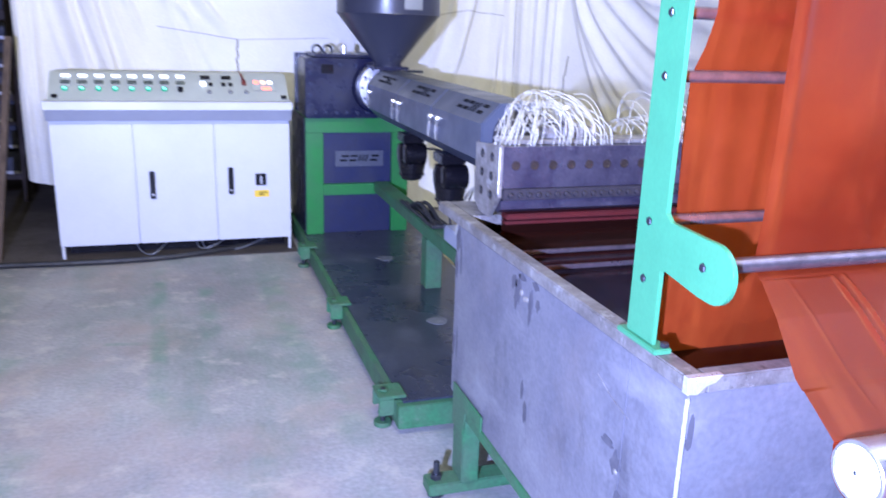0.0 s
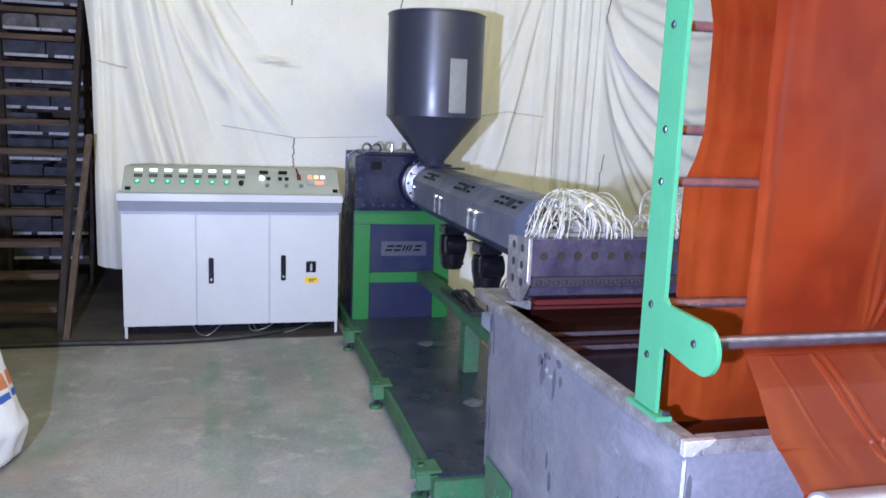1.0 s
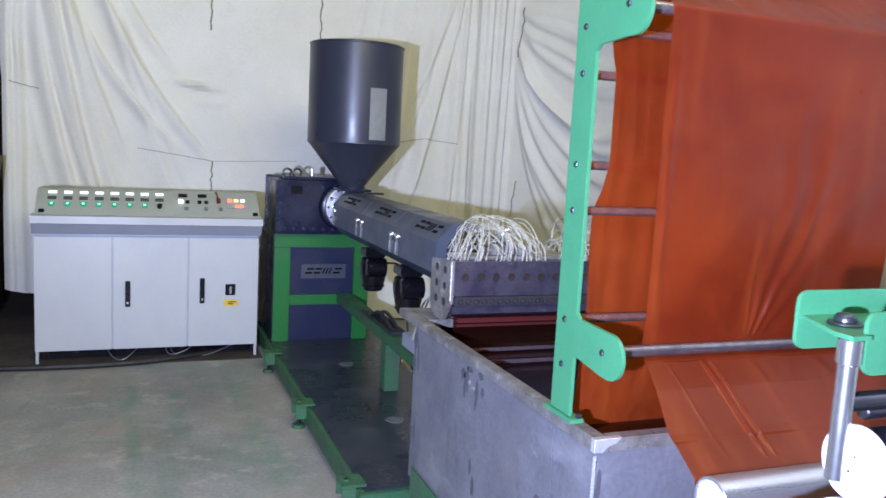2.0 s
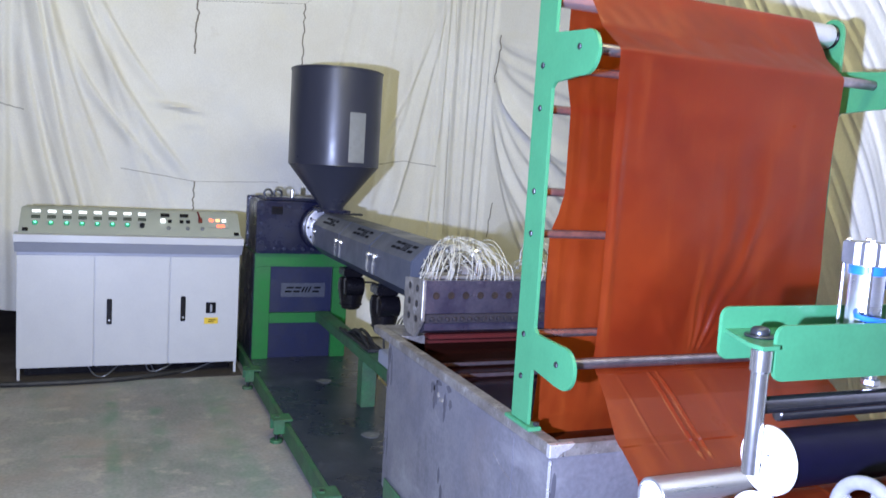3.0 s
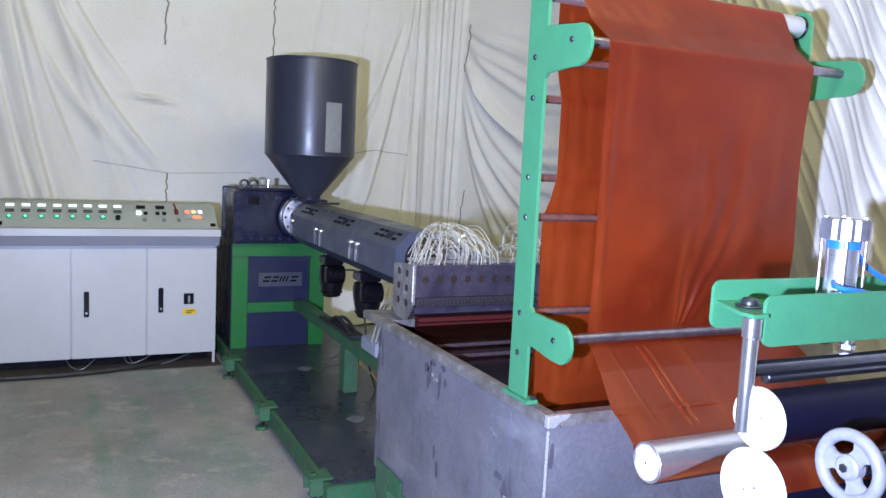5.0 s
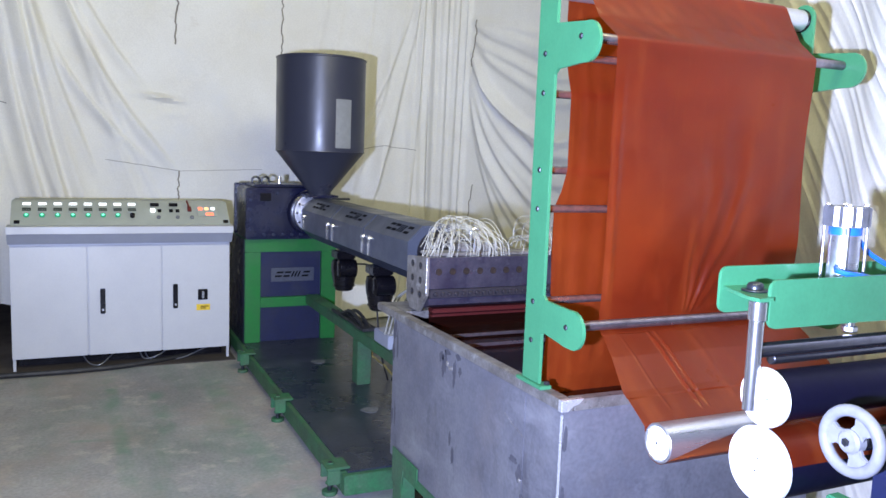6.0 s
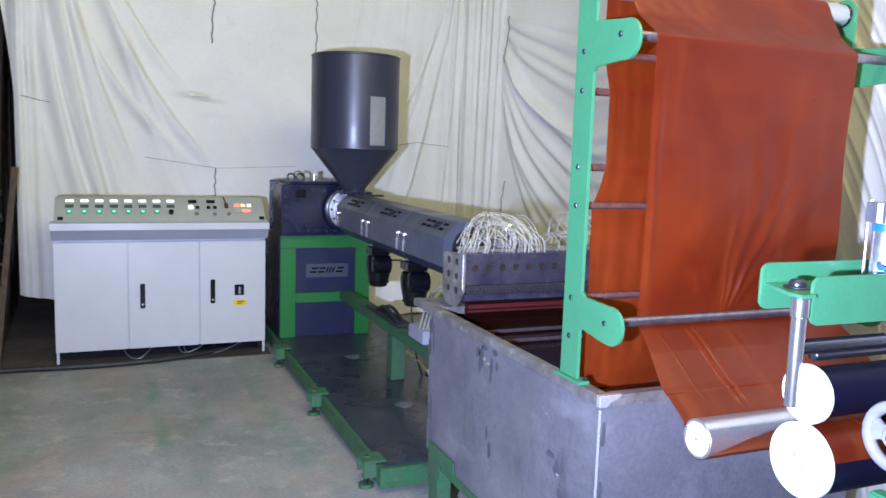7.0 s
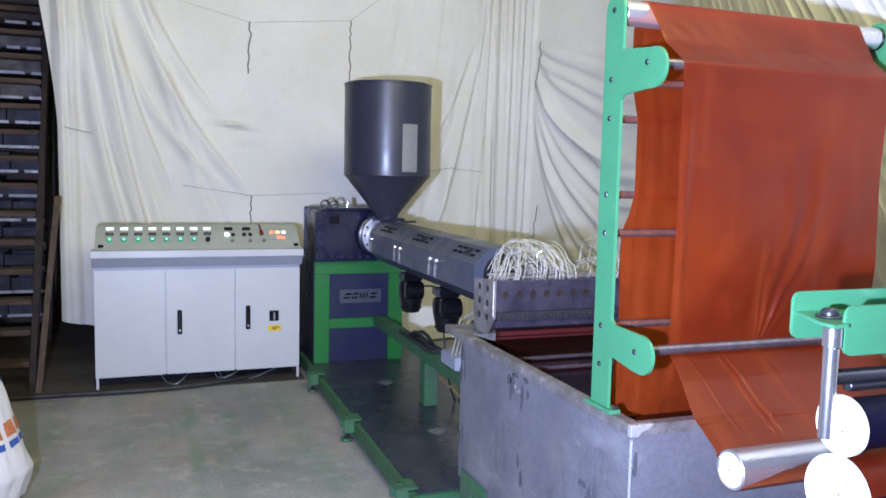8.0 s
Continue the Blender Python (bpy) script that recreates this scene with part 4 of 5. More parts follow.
def tank():
    t = thing("cooling_tank", "bare steel cooling tank with welded corners on green legs", "tank")
    th = 0.006
    for n_, b in (("side_wall", (TX0, TX0 + th, TY0, TY1, TZ0, TZ1 - 0.033)), ("side_wall", (TX1 - th, TX1, TY0, TY1, TZ0, TZ1 - 0.033)),
                  ("end_wall", (TX0 + th, TX1 - th, TY0 + 0.001, TY0 + th, TZ0, TZ1 - 0.033)), ("end_wall", (TX0 + th, TX1 - th, TY1 - th, TY1 - 0.001, TZ0, TZ1 - 0.033))):
        part(n_, box(*b, bevel=0.0008), M["steel"], t)
    part("tank_floor", box(TX0 + th, TX1 - th, TY0 + th, TY1 - th, TZ0, TZ0 + th, 0), M["steel"], t)
    # folded rim
    for x0, x1 in ((TX0 - 0.004, TX0 + 0.036), (TX1 - 0.036, TX1 + 0.004)):
        part("rim", box(x0, x1, TY0 - 0.004, 3.36, TZ1 - 0.032, TZ1, 0.003), M["rim"], t, "weathered folded rim reaching past the tank")
    for y in (TY0 - 0.004, TY1 - 0.036):
        part("rim", box(TX0 + 0.0365, TX1 - 0.0365, y, y + 0.04, TZ1 - 0.032, TZ1 - 0.0005, 0.003), M["rim"], t, "weathered folded rim")
    part("overflow_lip", box(TX0 + 0.0365, TX1 - 0.0365, TY1 + 0.0045, 3.355, TZ1 - 0.012, TZ1 - 0.001, 0.002), M["rim"], t, "flat overflow lip")
    rnd = random.Random(2)
    pts = [(TX0 - 0.001 + rnd.uniform(-1, 1) * 0.0008, TY0 - 0.001, TZ0 + 0.02 + k * (TZ1 - TZ0 - 0.06) / 60) for k in range(61)]
    part("weld_bead", tube(pts, 0.0042, 6), M["weld"], t, "bright vertical weld")
    part("weld_bead", slab([(TX0 - 0.0058, TZ1 - 0.031), (TX0 - 0.0058, TZ1 + 0.0012), (TX0 + 0.066, TZ1 + 0.0012), (TX0 + 0.052, TZ1 - 0.012), (TX0 + 0.030, TZ1 - 0.019), (TX0 + 0.016, TZ1 - 0.032)], "y", TY0 - 0.0055, TY0 + 0.012, 0.0012), M["weld"], t, "bright ground corner weld")
    # scale stains along the welds of the inner ribs
    rnd = random.Random(6)
    for y, z, w, h in ((2.66, 0.86, 0.018, 0.05), (2.58, 0.845, 0.014, 0.045), (3.15, 0.87, 0.03, 0.05), (3.16, 0.78, 0.02, 0.06), (3.16, 0.50, 0.014, 0.05),
                       (2.64, 0.90, 0.03, 0.012), (2.56, 0.90, 0.025, 0.014), (2.70, 0.87, 0.012, 0.03),):
        o = [(y + w * math.cos(a) * rnd.uniform(0.5, 1.0), z + h * math.sin(a) * rnd.uniform(0.5, 1.0)) for a in np.linspace(0, math.tau, 15)[:-1]]
        part("scale_stain", slab(o, "x", TX0 - 0.0006, TX0 - 0.0001, 0), M["scorch"], t, "dark heat stain")
    for z in (0.52, 0.66, 0.83):
        o = [(TX0 + 0.014 + 0.010 * math.cos(a) * rnd.uniform(0.5, 1), z + 0.05 * math.sin(a) * rnd.uniform(0.6, 1)) for a in np.linspace(0, math.tau, 15)[:-1]]
        part("scale_stain", slab(o, "y", TY0 + 0.0003, TY0 + 0.0008, 0), M["scorch"], t, "dark heat stain")
    for y, z, w, h in ((2.675, 0.845, 0.016, 0.052), (2.585, 0.838, 0.014, 0.062), (2.685, 0.875, 0.02, 0.018), (2.54, 0.855, 0.02, 0.02), (2.12, 0.655, 0.024, 0.036), (2.16, 0.69, 0.030, 0.016), (2.10, 0.59, 0.022, 0.024), (2.60, 0.60, 0.010, 0.050), (2.575, 0.545, 0.016, 0.045), (3.12, 0.82, 0.012, 0.07), (3.13, 0.52, 0.010, 0.07)):
        o = [(y + w * math.cos(a) * rnd.uniform(0.45, 1.0), z + h * math.sin(a) * rnd.uniform(0.45, 1.0)) for a in np.linspace(0, math.tau, 17)[:-1]]
        part("scale_stain", slab(o, "x", TX0 - 0.0012, TX0 - 0.0007, 0), M["scorch"], t, "dark heat stain")
    part("scratch", tube([(TX0 - 0.0005, 2.09 + 0.022 * k, 0.775 + 0.003 * k + 0.0006 * k * k) for k in range(7)], 0.0009, 5), M["rim"], t, "pale scratch")
    part("rib_mark", tube([(TX0 - 0.0002, 2.105, z) for z in np.linspace(0.36, 0.90, 8)], 0.0013, 5), M["scorch"], t)
    for y, z, r in ((2.640, 0.858, 0.010), (2.622, 0.846, 0.008), (2.606, 0.850, 0.009), (2.118, 0.640, 0.008)):
        part("weld_blob", lathe([(0, -r * 0.5), (r * 0.6, -r * 0.4), (r, 0.0), (0, 0.0)], (TX0 - 0.0006, y, z), "x", 10), M["rim"], t, "small lump of weld")
    # legs and lower frame
    for x in (TX0 - 0.004, TX1 - 0.066):
        part("leg_rail", box(x, x + 0.05, TY0 + 0.02, 3.12, 0.295, 0.334, 0.003), M["dusty_green"], t)
        for y in (2.04, 3.02):
            part("leg", box(x, x + 0.06, y, y + 0.10, 0.0605, 0.294, 0.004), M["dusty_green"], t)
            part("knee", slab([(y + 0.10 - 0.26, 0.385), (y + 0.1, 0.385), (y + 0.1, 0.24), (y, 0.24), (y - 0.02, 0.325), (y + 0.10 - 0.26, 0.335)], "x", x - 0.0055, x - 0.0005, 0.001), M["dusty_green"], t)
    for y in (2.05, 3.03):
        f = part("foot_bar", box(1.70, 2.88, y, y + 0.08, 0.018, 0.06, 0.004), M["dusty_green"], t)
        for x in (1.735, 2.85):
            part("levelling_bolt", rod("z", (x, y + 0.04, 0), 0.011, 0.0, 0.125, 8), M["bolt"], f)
            part("nut", rod("z", (x, y + 0.04, 0), 0.02, 0.0605, 0.08, 6), M["bolt"], f)
            part("pad", rod("z", (x, y + 0.04, 0), 0.03, 0.001, 0.017, 14), M["bolt"], f)
    # inner guide bars
    for y in (2.68, 2.83):
        part("guide_bar", box(TX0 + th, TX1 - th, y, y + 0.012, 0.900, 0.912, 0.003), M["roll_steel"], t)
    # dark sheets added so the bare steel inside does not look grey
    part("darkening_sheet", box(TX0 + th + 0.0005, TX1 - th - 0.0005, TY1 - th - 0.003, TY1 - th - 0.0005, TZ0 + 0.01, TZ1 - 0.034, 0), M["inner_dark"], t, "dark sheet added over the inner wall")
    part("darkening_sheet", box(TX1 - th - 0.003, TX1 - th - 0.0005, TY0 + th + 0.001, TY1 - th - 0.004, TZ0 + 0.01, TZ1 - 0.034, 0), M["inner_dark"], t, "dark sheet added over the inner wall")
    part("darkening_sheet", box(TX0 + th + 0.0005, TX0 + th + 0.003, TY0 + th + 0.001, TY1 - th - 0.004, TZ0 + 0.01, TZ1 - 0.034, 0), M["inner_dark"], t, "dark sheet added over the inner wall")
    part("guide_bar", rod("x", (0, 2.22, 0.66), 0.03, TX0 + th, TX1 - th, 20), M["roll_steel"], t)
    M["water"].node_tree.nodes["Principled BSDF"].inputs["IOR"].default_value = 1.33
    w = part("cooling_water", box(TX0 + th + 0.004, TX1 - th - 0.004, TY0 + th + 0.001, TY1 - th - 0.004, TZ0 + 0.01, 0.893, 0), M["water"])
    tagged(w, "still dark water in the cooling tank", "water")


tank()


# ---- roller stand on the tank ----
def ear_plate():
    o = arc(2.08, 2.06, 0.045, 0, 180, 10)
    o += [(2.035, 1.95)] + [(1.905, 1.938)] + arc(1.889, 1.886, 0.052, 90, 270, 12) + [(1.92, 1.834), (2.02, 1.828), (2.035, 1.815)]
    o += [(2.035, 1.212), (2.02, 1.199), (1.91, 1.195)] + arc(1.887, 1.143, 0.052, 90, 270, 12) + [(1.92, 1.092), (2.02, 1.106), (2.035, 1.102)]
    o += [(2.035, 0.958), (2.125, 0.958)]
    return o


HOLES = (1.873, 1.767, 1.557, 1.449, 1.186, 1.075)


def roller_stand():
    t = thing("roller_stand", "green painted plate stand carrying the guide rollers", "roller stand")
    for x, s in ((1.806, -1), (2.755, 1)):
        p = part("side_plate", slab(ear_plate(), "x", x, x + 0.01, 0.0012), M["green"], t)
        part("foot_plate", box(x - 0.008, x + 0.030, 2.012, 2.148, 0.946, 0.957, 0.002), M["green"], p)
        for y in (2.022, 2.137):
            part("bolt", rod("z", (x + 0.019, y, 0), 0.009, 0.9575, 0.967, 6), M["bolt"], p)
        for y, z in [(2.083, h) for h in HOLES] + [(2.08, 2.06), (1.912, 1.147), (1.915, 1.901)]:
            xx = x - 0.0055 if s < 0 else x + 0.0105
            part("bolt", rod("x", (0, y, z), 0.0085, xx, xx + 0.005, 6), M["bolt"], p)
    for z in HOLES[:5]:
        part("guide_roller", rod("x", (0, 2.083, z), 0.011, 1.8165, 2.7545, 18), M["roll_steel"], t, "thin purplish steel roller")
    part("pull_roller", rod("x", (0, 1.915, 1.901), 0.0135, 1.8165, 2.7545, 20), M["roll_steel"], t)
    part("pull_roller", rod("x", (0, 1.912, 1.147), 0.0135, 1.8165, 2.7545, 20), M["roll_steel"], t)
    part("bearing", rod("x", (0, 2.08, 2.055), 0.036, 1.8165, 1.826, 24), M["black"], t)
    part("bearing", rod("x", (0, 2.08, 2.055), 0.036, 2.745, 2.7545, 24), M["black"], t)
    return t


roller_stand()
top_roller = part("top_roller", rod("x", (0, 0, 0), 0.034, -0.4585, 0.4585, 36), M["alu"])
tagged(top_roller, "bright chrome roller across the top of the stand", "roller")
top_roller.location = (2.2855, 2.08, 2.055)

# ---- nip unit ----
NY, AZ1, BZ1 = 1.277, 1.144, 1.009


def nip_unit():
    t = thing("nip_stand", "green nip roller frame with a pneumatic cylinder", "nip unit")
    for y0, z0, z1 in ((1.409, 1.285, 1.382), (1.278, 1.278, 1.374)):
        part("yoke_plate", slab(rounded(1.838, 2.985, z0, z1, 0.02), "y", y0, y0 + 0.008, 0.001), M["green"], t)
    part("yoke_web", slab([(1.800, 1.268), (1.836, 1.268), (1.836, 1.2865), (2.98, 1.2865), (2.98, 1.4085), (1.846, 1.4085), (1.800, 1.30)], "z", 1.335, 1.342, 0), M["green"], t)
    for x in (1.818, 2.96):
        part("guide_post", rod("z", (x, 1.288, 0), 0.0145, 1.118, 1.3345, 24), M["chrome"], t, "bright chrome guide post")
        part("post_collar", rod("z", (x, 1.288, 0), 0.0175, 1.295, 1.3345, 24), M["chrome"], t)
        part("washer", rod("z", (x + 0.042, 1.338, 0), 0.027, 1.3425, 1.347, 20), M["bolt"], t)
        part("bolt", lathe([(0, 1.3475), (0.017, 1.3475), (0.017, 1.354), (0.013, 1.359), (0.006, 1.361), (0, 1.3612)], (x + 0.042, 1.338, 0), "z", 12), M["bolt"], t)
    part("cross_bar", rod("x", (0, 1.30, 1.232), 0.015, 1.836, 2.90, 28), M["dark_chrome"], t, "chrome cross bar coloured for a dark reflection")
    part("cross_bar", rod("x", (0, 1.322, 1.205), 0.012, 1.90, 2.90, 24), M["dark_chrome"], t, "chrome cross bar coloured for a dark reflection")
    c = part("air_cylinder", lathe([(0, 1.343), (0.031, 1.343), (0.031, 1.470), (0, 1.470)], (2.118, 1.35, 0), "z", 32), M["alu"], t, "aluminium pneumatic cylinder")
    head = []
    for k in range(8):
        a0 = k * math.tau / 8
        head += [(2.118 + 0.047 * math.cos(a0 - 0.27), 1.35 + 0.047 * math.sin(a0 - 0.27)), (2.118 + 0.047 * math.cos(a0 + 0.12), 1.35 + 0.047 * math.sin(a0 + 0.12)), (2.118 + 0.042 * math.cos(a0 + 0.32), 1.35 + 0.042 * math.sin(a0 + 0.32))]
    part("cylinder_head", slab(head, "z", 1.4705, 1.512, 0.002), M["cast"], c)
    for k in range(4):
        a = math.pi / 4 + k * math.pi / 2
        part("tie_rod", rod("z", (2.118 + 0.041 * math.cos(a), 1.35 + 0.041 * math.sin(a), 0), 0.0035, 1.343, 1.470, 10), M["chrome"], c)
        part("nut", rod("z", (2.118 + 0.036 * math.cos(a), 1.35 + 0.036 * math.sin(a), 0), 0.006, 1.5125, 1.518, 6), M["chrome"], c)
    part("blue_band", lathe([(0.0313, 1.452), (0.0325, 1.452), (0.0325, 1.468), (0.0313, 1.468)], (2.118, 1.35, 0), "z", 32), M["blue"], c, "blue band")
    part("piston_rod", rod("z", (2.118, 1.318, 0), 0.010, 1.248, 1.3345, 16), M["chrome"], c)
    part("rod_nut", rod("z", (2.118, 1.318, 0), 0.016, 1.249, 1.262, 6), M["chrome"], c)
    part("air_hose", tube(spline([(2.088, 1.34, 1.385), (2.062, 1.315, 1.380), (2.075, 1.297, 1.376), (2.11, 1.294, 1.372), (2.18, 1.32, 1.36)], 8), 0.0055), M["blue"], t, "blue air hose")
    part("air_hose", tube(spline([(2.15, 1.34, 1.44), (2.19, 1.34, 1.41), (2.25, 1.33, 1.38), (2.3, 1.34, 1.36), (2.5, 1.36, 1.352)], 8), 0.0055), M["blue"], t, "blue air hose")
    # lower frame under the rollers
    for x in (2.06, 2.90):
        part("side_frame", box(x, x + 0.02, 1.03, 1.195, 0.10, 0.90, 0.003), M["navy"], t, "navy steel side frame")
    for x in (1.922, 2.86):
        part("floor_leg", box(x, x + 0.034, 1.115, 1.185, 0.0, 0.975, 0.004), M["green"], t)
    part("tie_beam", box(2.081, 2.899, 1.05, 1.13, 0.5, 0.58, 0.004), M["green"], t)
    for x in (2.865,):
        part("roller_cheek", box(x, x + 0.03, 1.19, 1.36, 0.10, 1.28, 0.003), M["green"], t)
        part("upright", box(x + 0.031, x + 0.06, 1.29, 1.41, 0.0, 1.277, 0.003), M["green"], t)
    part("bearing_arm", box(1.953, 2.859, 1.15, 1.184, 0.84, 0.90, 0.003), M["green"], t)


def end_disc(r):
    """End cap of a roller, its face on the -x side, centred on the axis."""
    b = lathe([(0, -0.012), (r - 0.003, -0.012), (r, -0.009), (r, 0.0), (0, 0.0)], (0, 0, 0), "x", 48)
    return b


def nip_roller(name, label, r, disc_r, z, y=NY):
    t = tagged(new(name), label, "roller")
    t.location = (1.85, y, z)
    part("sleeve", rod("x", (0, 0, 0), r, 0.001, 1.01, 40), M["rubber"], t)
    d = part("end_disc", end_disc(disc_r), M["alu_face"], t, "white machined end disc")
    part("centre_mark", lathe([(0, -0.0135), (0.0015, -0.0125), (0.002, -0.012), (0, -0.012)], (0, 0, 0), "x", 16), M["bolt"], d)
    for a in (70, 250):
        part("bolt", rod("x", (0, 0.013 * math.cos(radians(a)), 0.013 * math.sin(radians(a))), 0.0026, -0.0145, -0.0122, 8), M["bolt"], d)
    t["group"] = "nip rollers"
    return t


nip_unit()
nip_top = nip_roller("rubber_roller", "navy rubber nip roller with a white end disc", 0.050, 0.0585, AZ1)
nip_low = nip_roller("rubber_roller", "large lower nip roller with a white end disc", 0.071, 0.0755, BZ1)
silver = tagged(new("idler_roller"), "turned aluminium idler roller below the film", "roller")
silver.location = (1.88, 1.614, 0.926)
part("shell", lathe([(0, 0.004), (0.040, 0.004), (0.042, 0.0), (0.046, 0.0), (0.048, 0.002), (0.048, 0.90), (0, 0.90)], (0, 0, 0), "x", 48), M["alu"], silver)
part("end_cap", lathe([(0, 0.0005), (0.006, 0.0005), (0.007, 0.003), (0.039, 0.003), (0.0395, 0.0038), (0, 0.0038)], (0, 0, 0), "x", 40), M["alu_face"], silver, "pale end cap")
part("centre_bolt", rod("x", (0, 0, 0), 0.0035, -0.003, 0.0, 8), M["bolt"], silver)


def handwheel():
    t = thing("handwheel", "white three-spoke handwheel on a dark shaft", "handwheel")
    c = (1.86, 1.095, 1.118)
    pts = [(c[0], c[1] + 0.054 * math.cos(a), c[2] + 0.054 * math.sin(a)) for a in np.linspace(0, math.tau, 41)]
    part("wheel_rim", tube(pts, 0.011, 12), M["wheel_paint"], t)
    part("hub", rod("x", (0, c[1], c[2]), 0.022, c[0] - 0.012, c[0] + 0.016, 24, 0.005), M["wheel_paint"], t)
    part("hub_bolt", rod("x", (0, c[1], c[2]), 0.008, c[0] - 0.019, c[0] - 0.0145, 6), M["bolt"], t)
    for k in range(3):
        a = radians(5 + 120 * k)
        o = [(0.012, -0.015), (0.028, -0.014), (0.047, -0.027), (0.047, 0.027), (0.028, 0.014), (0.012, 0.015)]
        q = [(c[1] + u * math.cos(a) - v * math.sin(a), c[2] + u * math.sin(a) + v * math.cos(a)) for u, v in o]
        part("spoke", slab(q, "x", c[0] - 0.004, c[0] + 0.006, 0.002), M["wheel_paint"], t)
    part("shaft", rod("x", (0, c[1], c[2]), 0.020, c[0] + 0.017, c[0] + 0.35, 24), M["black"], t)
    part("shaft_support", box(1.958, 2.05, c[1] - 0.025, c[1] + 0.025, 0.0, c[2] - 0.0205, 0.003), M["navy"], t, "navy steel shaft support")


handwheel()


# ---- film web ----
def film_path():
    """(y, z, left x, right x) along the web from the die to the nip."""
    p = [(3.02, 0.70, 1.90, 2.66), (2.9, 0.62, 1.9, 2.66), (2.6, 0.60, 1.885, 2.65), (2.32, 0.60, 1.88, 2.65)]
    p += [(2.22 + 0.032 * math.cos(radians(a)), 0.66 + 0.032 * math.sin(radians(a)), 1.872, 2.65) for a in (250, 220, 190)]
    p += [(2.15, 0.82, 1.866, 2.65), (2.12, 0.95, 1.868, 2.65), (2.112, 1.075, 1.872, 2.645), (2.105, 1.186, 1.876, 2.64), (2.10, 1.32, 1.868, 2.64), (2.0965, 1.449, 1.868, 2.64)]
    p += [(2.082, 1.50, 1.880, 2.64), (2.069, 1.557, 1.886, 2.64), (2.069, 1.66, 1.884, 2.64), (2.069, 1.767, 1.884, 2.64), (2.085, 1.82, 1.882, 2.64), (2.097, 1.873, 1.880, 2.64), (2.107, 1.96, 1.885, 2.645)]
    p += [(2.08 + 0.0375 * math.cos(radians(a)), 2.055 + 0.0375 * math.sin(radians(a)), 1.893, 2.652) for a in (0, 25, 50, 75, 100, 120, 138)]
    p += [(1.98, 1.972, 1.901, 2.64)]
    p += [(1.915 + 0.015 * math.cos(radians(a)), 1.901 + 0.015 * math.sin(radians(a)), 1.907, 2.625) for a in (135, 155, 178)]
    p += [(1.902, 1.75, 1.909, 2.618), (1.905, 1.55, 1.912, 2.618), (1.912, 1.35, 1.915, 2.618), (1.922, 1.2, 1.917, 2.618)]
    p += [(1.912 + 0.015 * math.cos(radians(a)), 1.147 + 0.015 * math.sin(radians(a)), 1.918, 2.62) for a in (0, -20, -38)]
    p += [(1.83, 1.078, 1.898, 2.625), (1.75, 1.012, 1.878, 2.632)]
    p += [(1.614 + 0.0498 * math.cos(radians(a)), 0.926 + 0.0498 * math.sin(radians(a)), 1.872 + 0.0004 * min(25, 35 - a), 2.64) for a in (35, 22, 10, -3, -15, -28, -40, -52, -65, -78, -90, -100, -110)]
    p += [(1.45, 0.985, 1.878, 2.645)]
    p += [(NY + 0.0735 * math.cos(radians(a)), BZ1 + 0.0735 * math.sin(radians(a)), 1.856, 2.65) for a in range(62, 170, 8)]
    return p


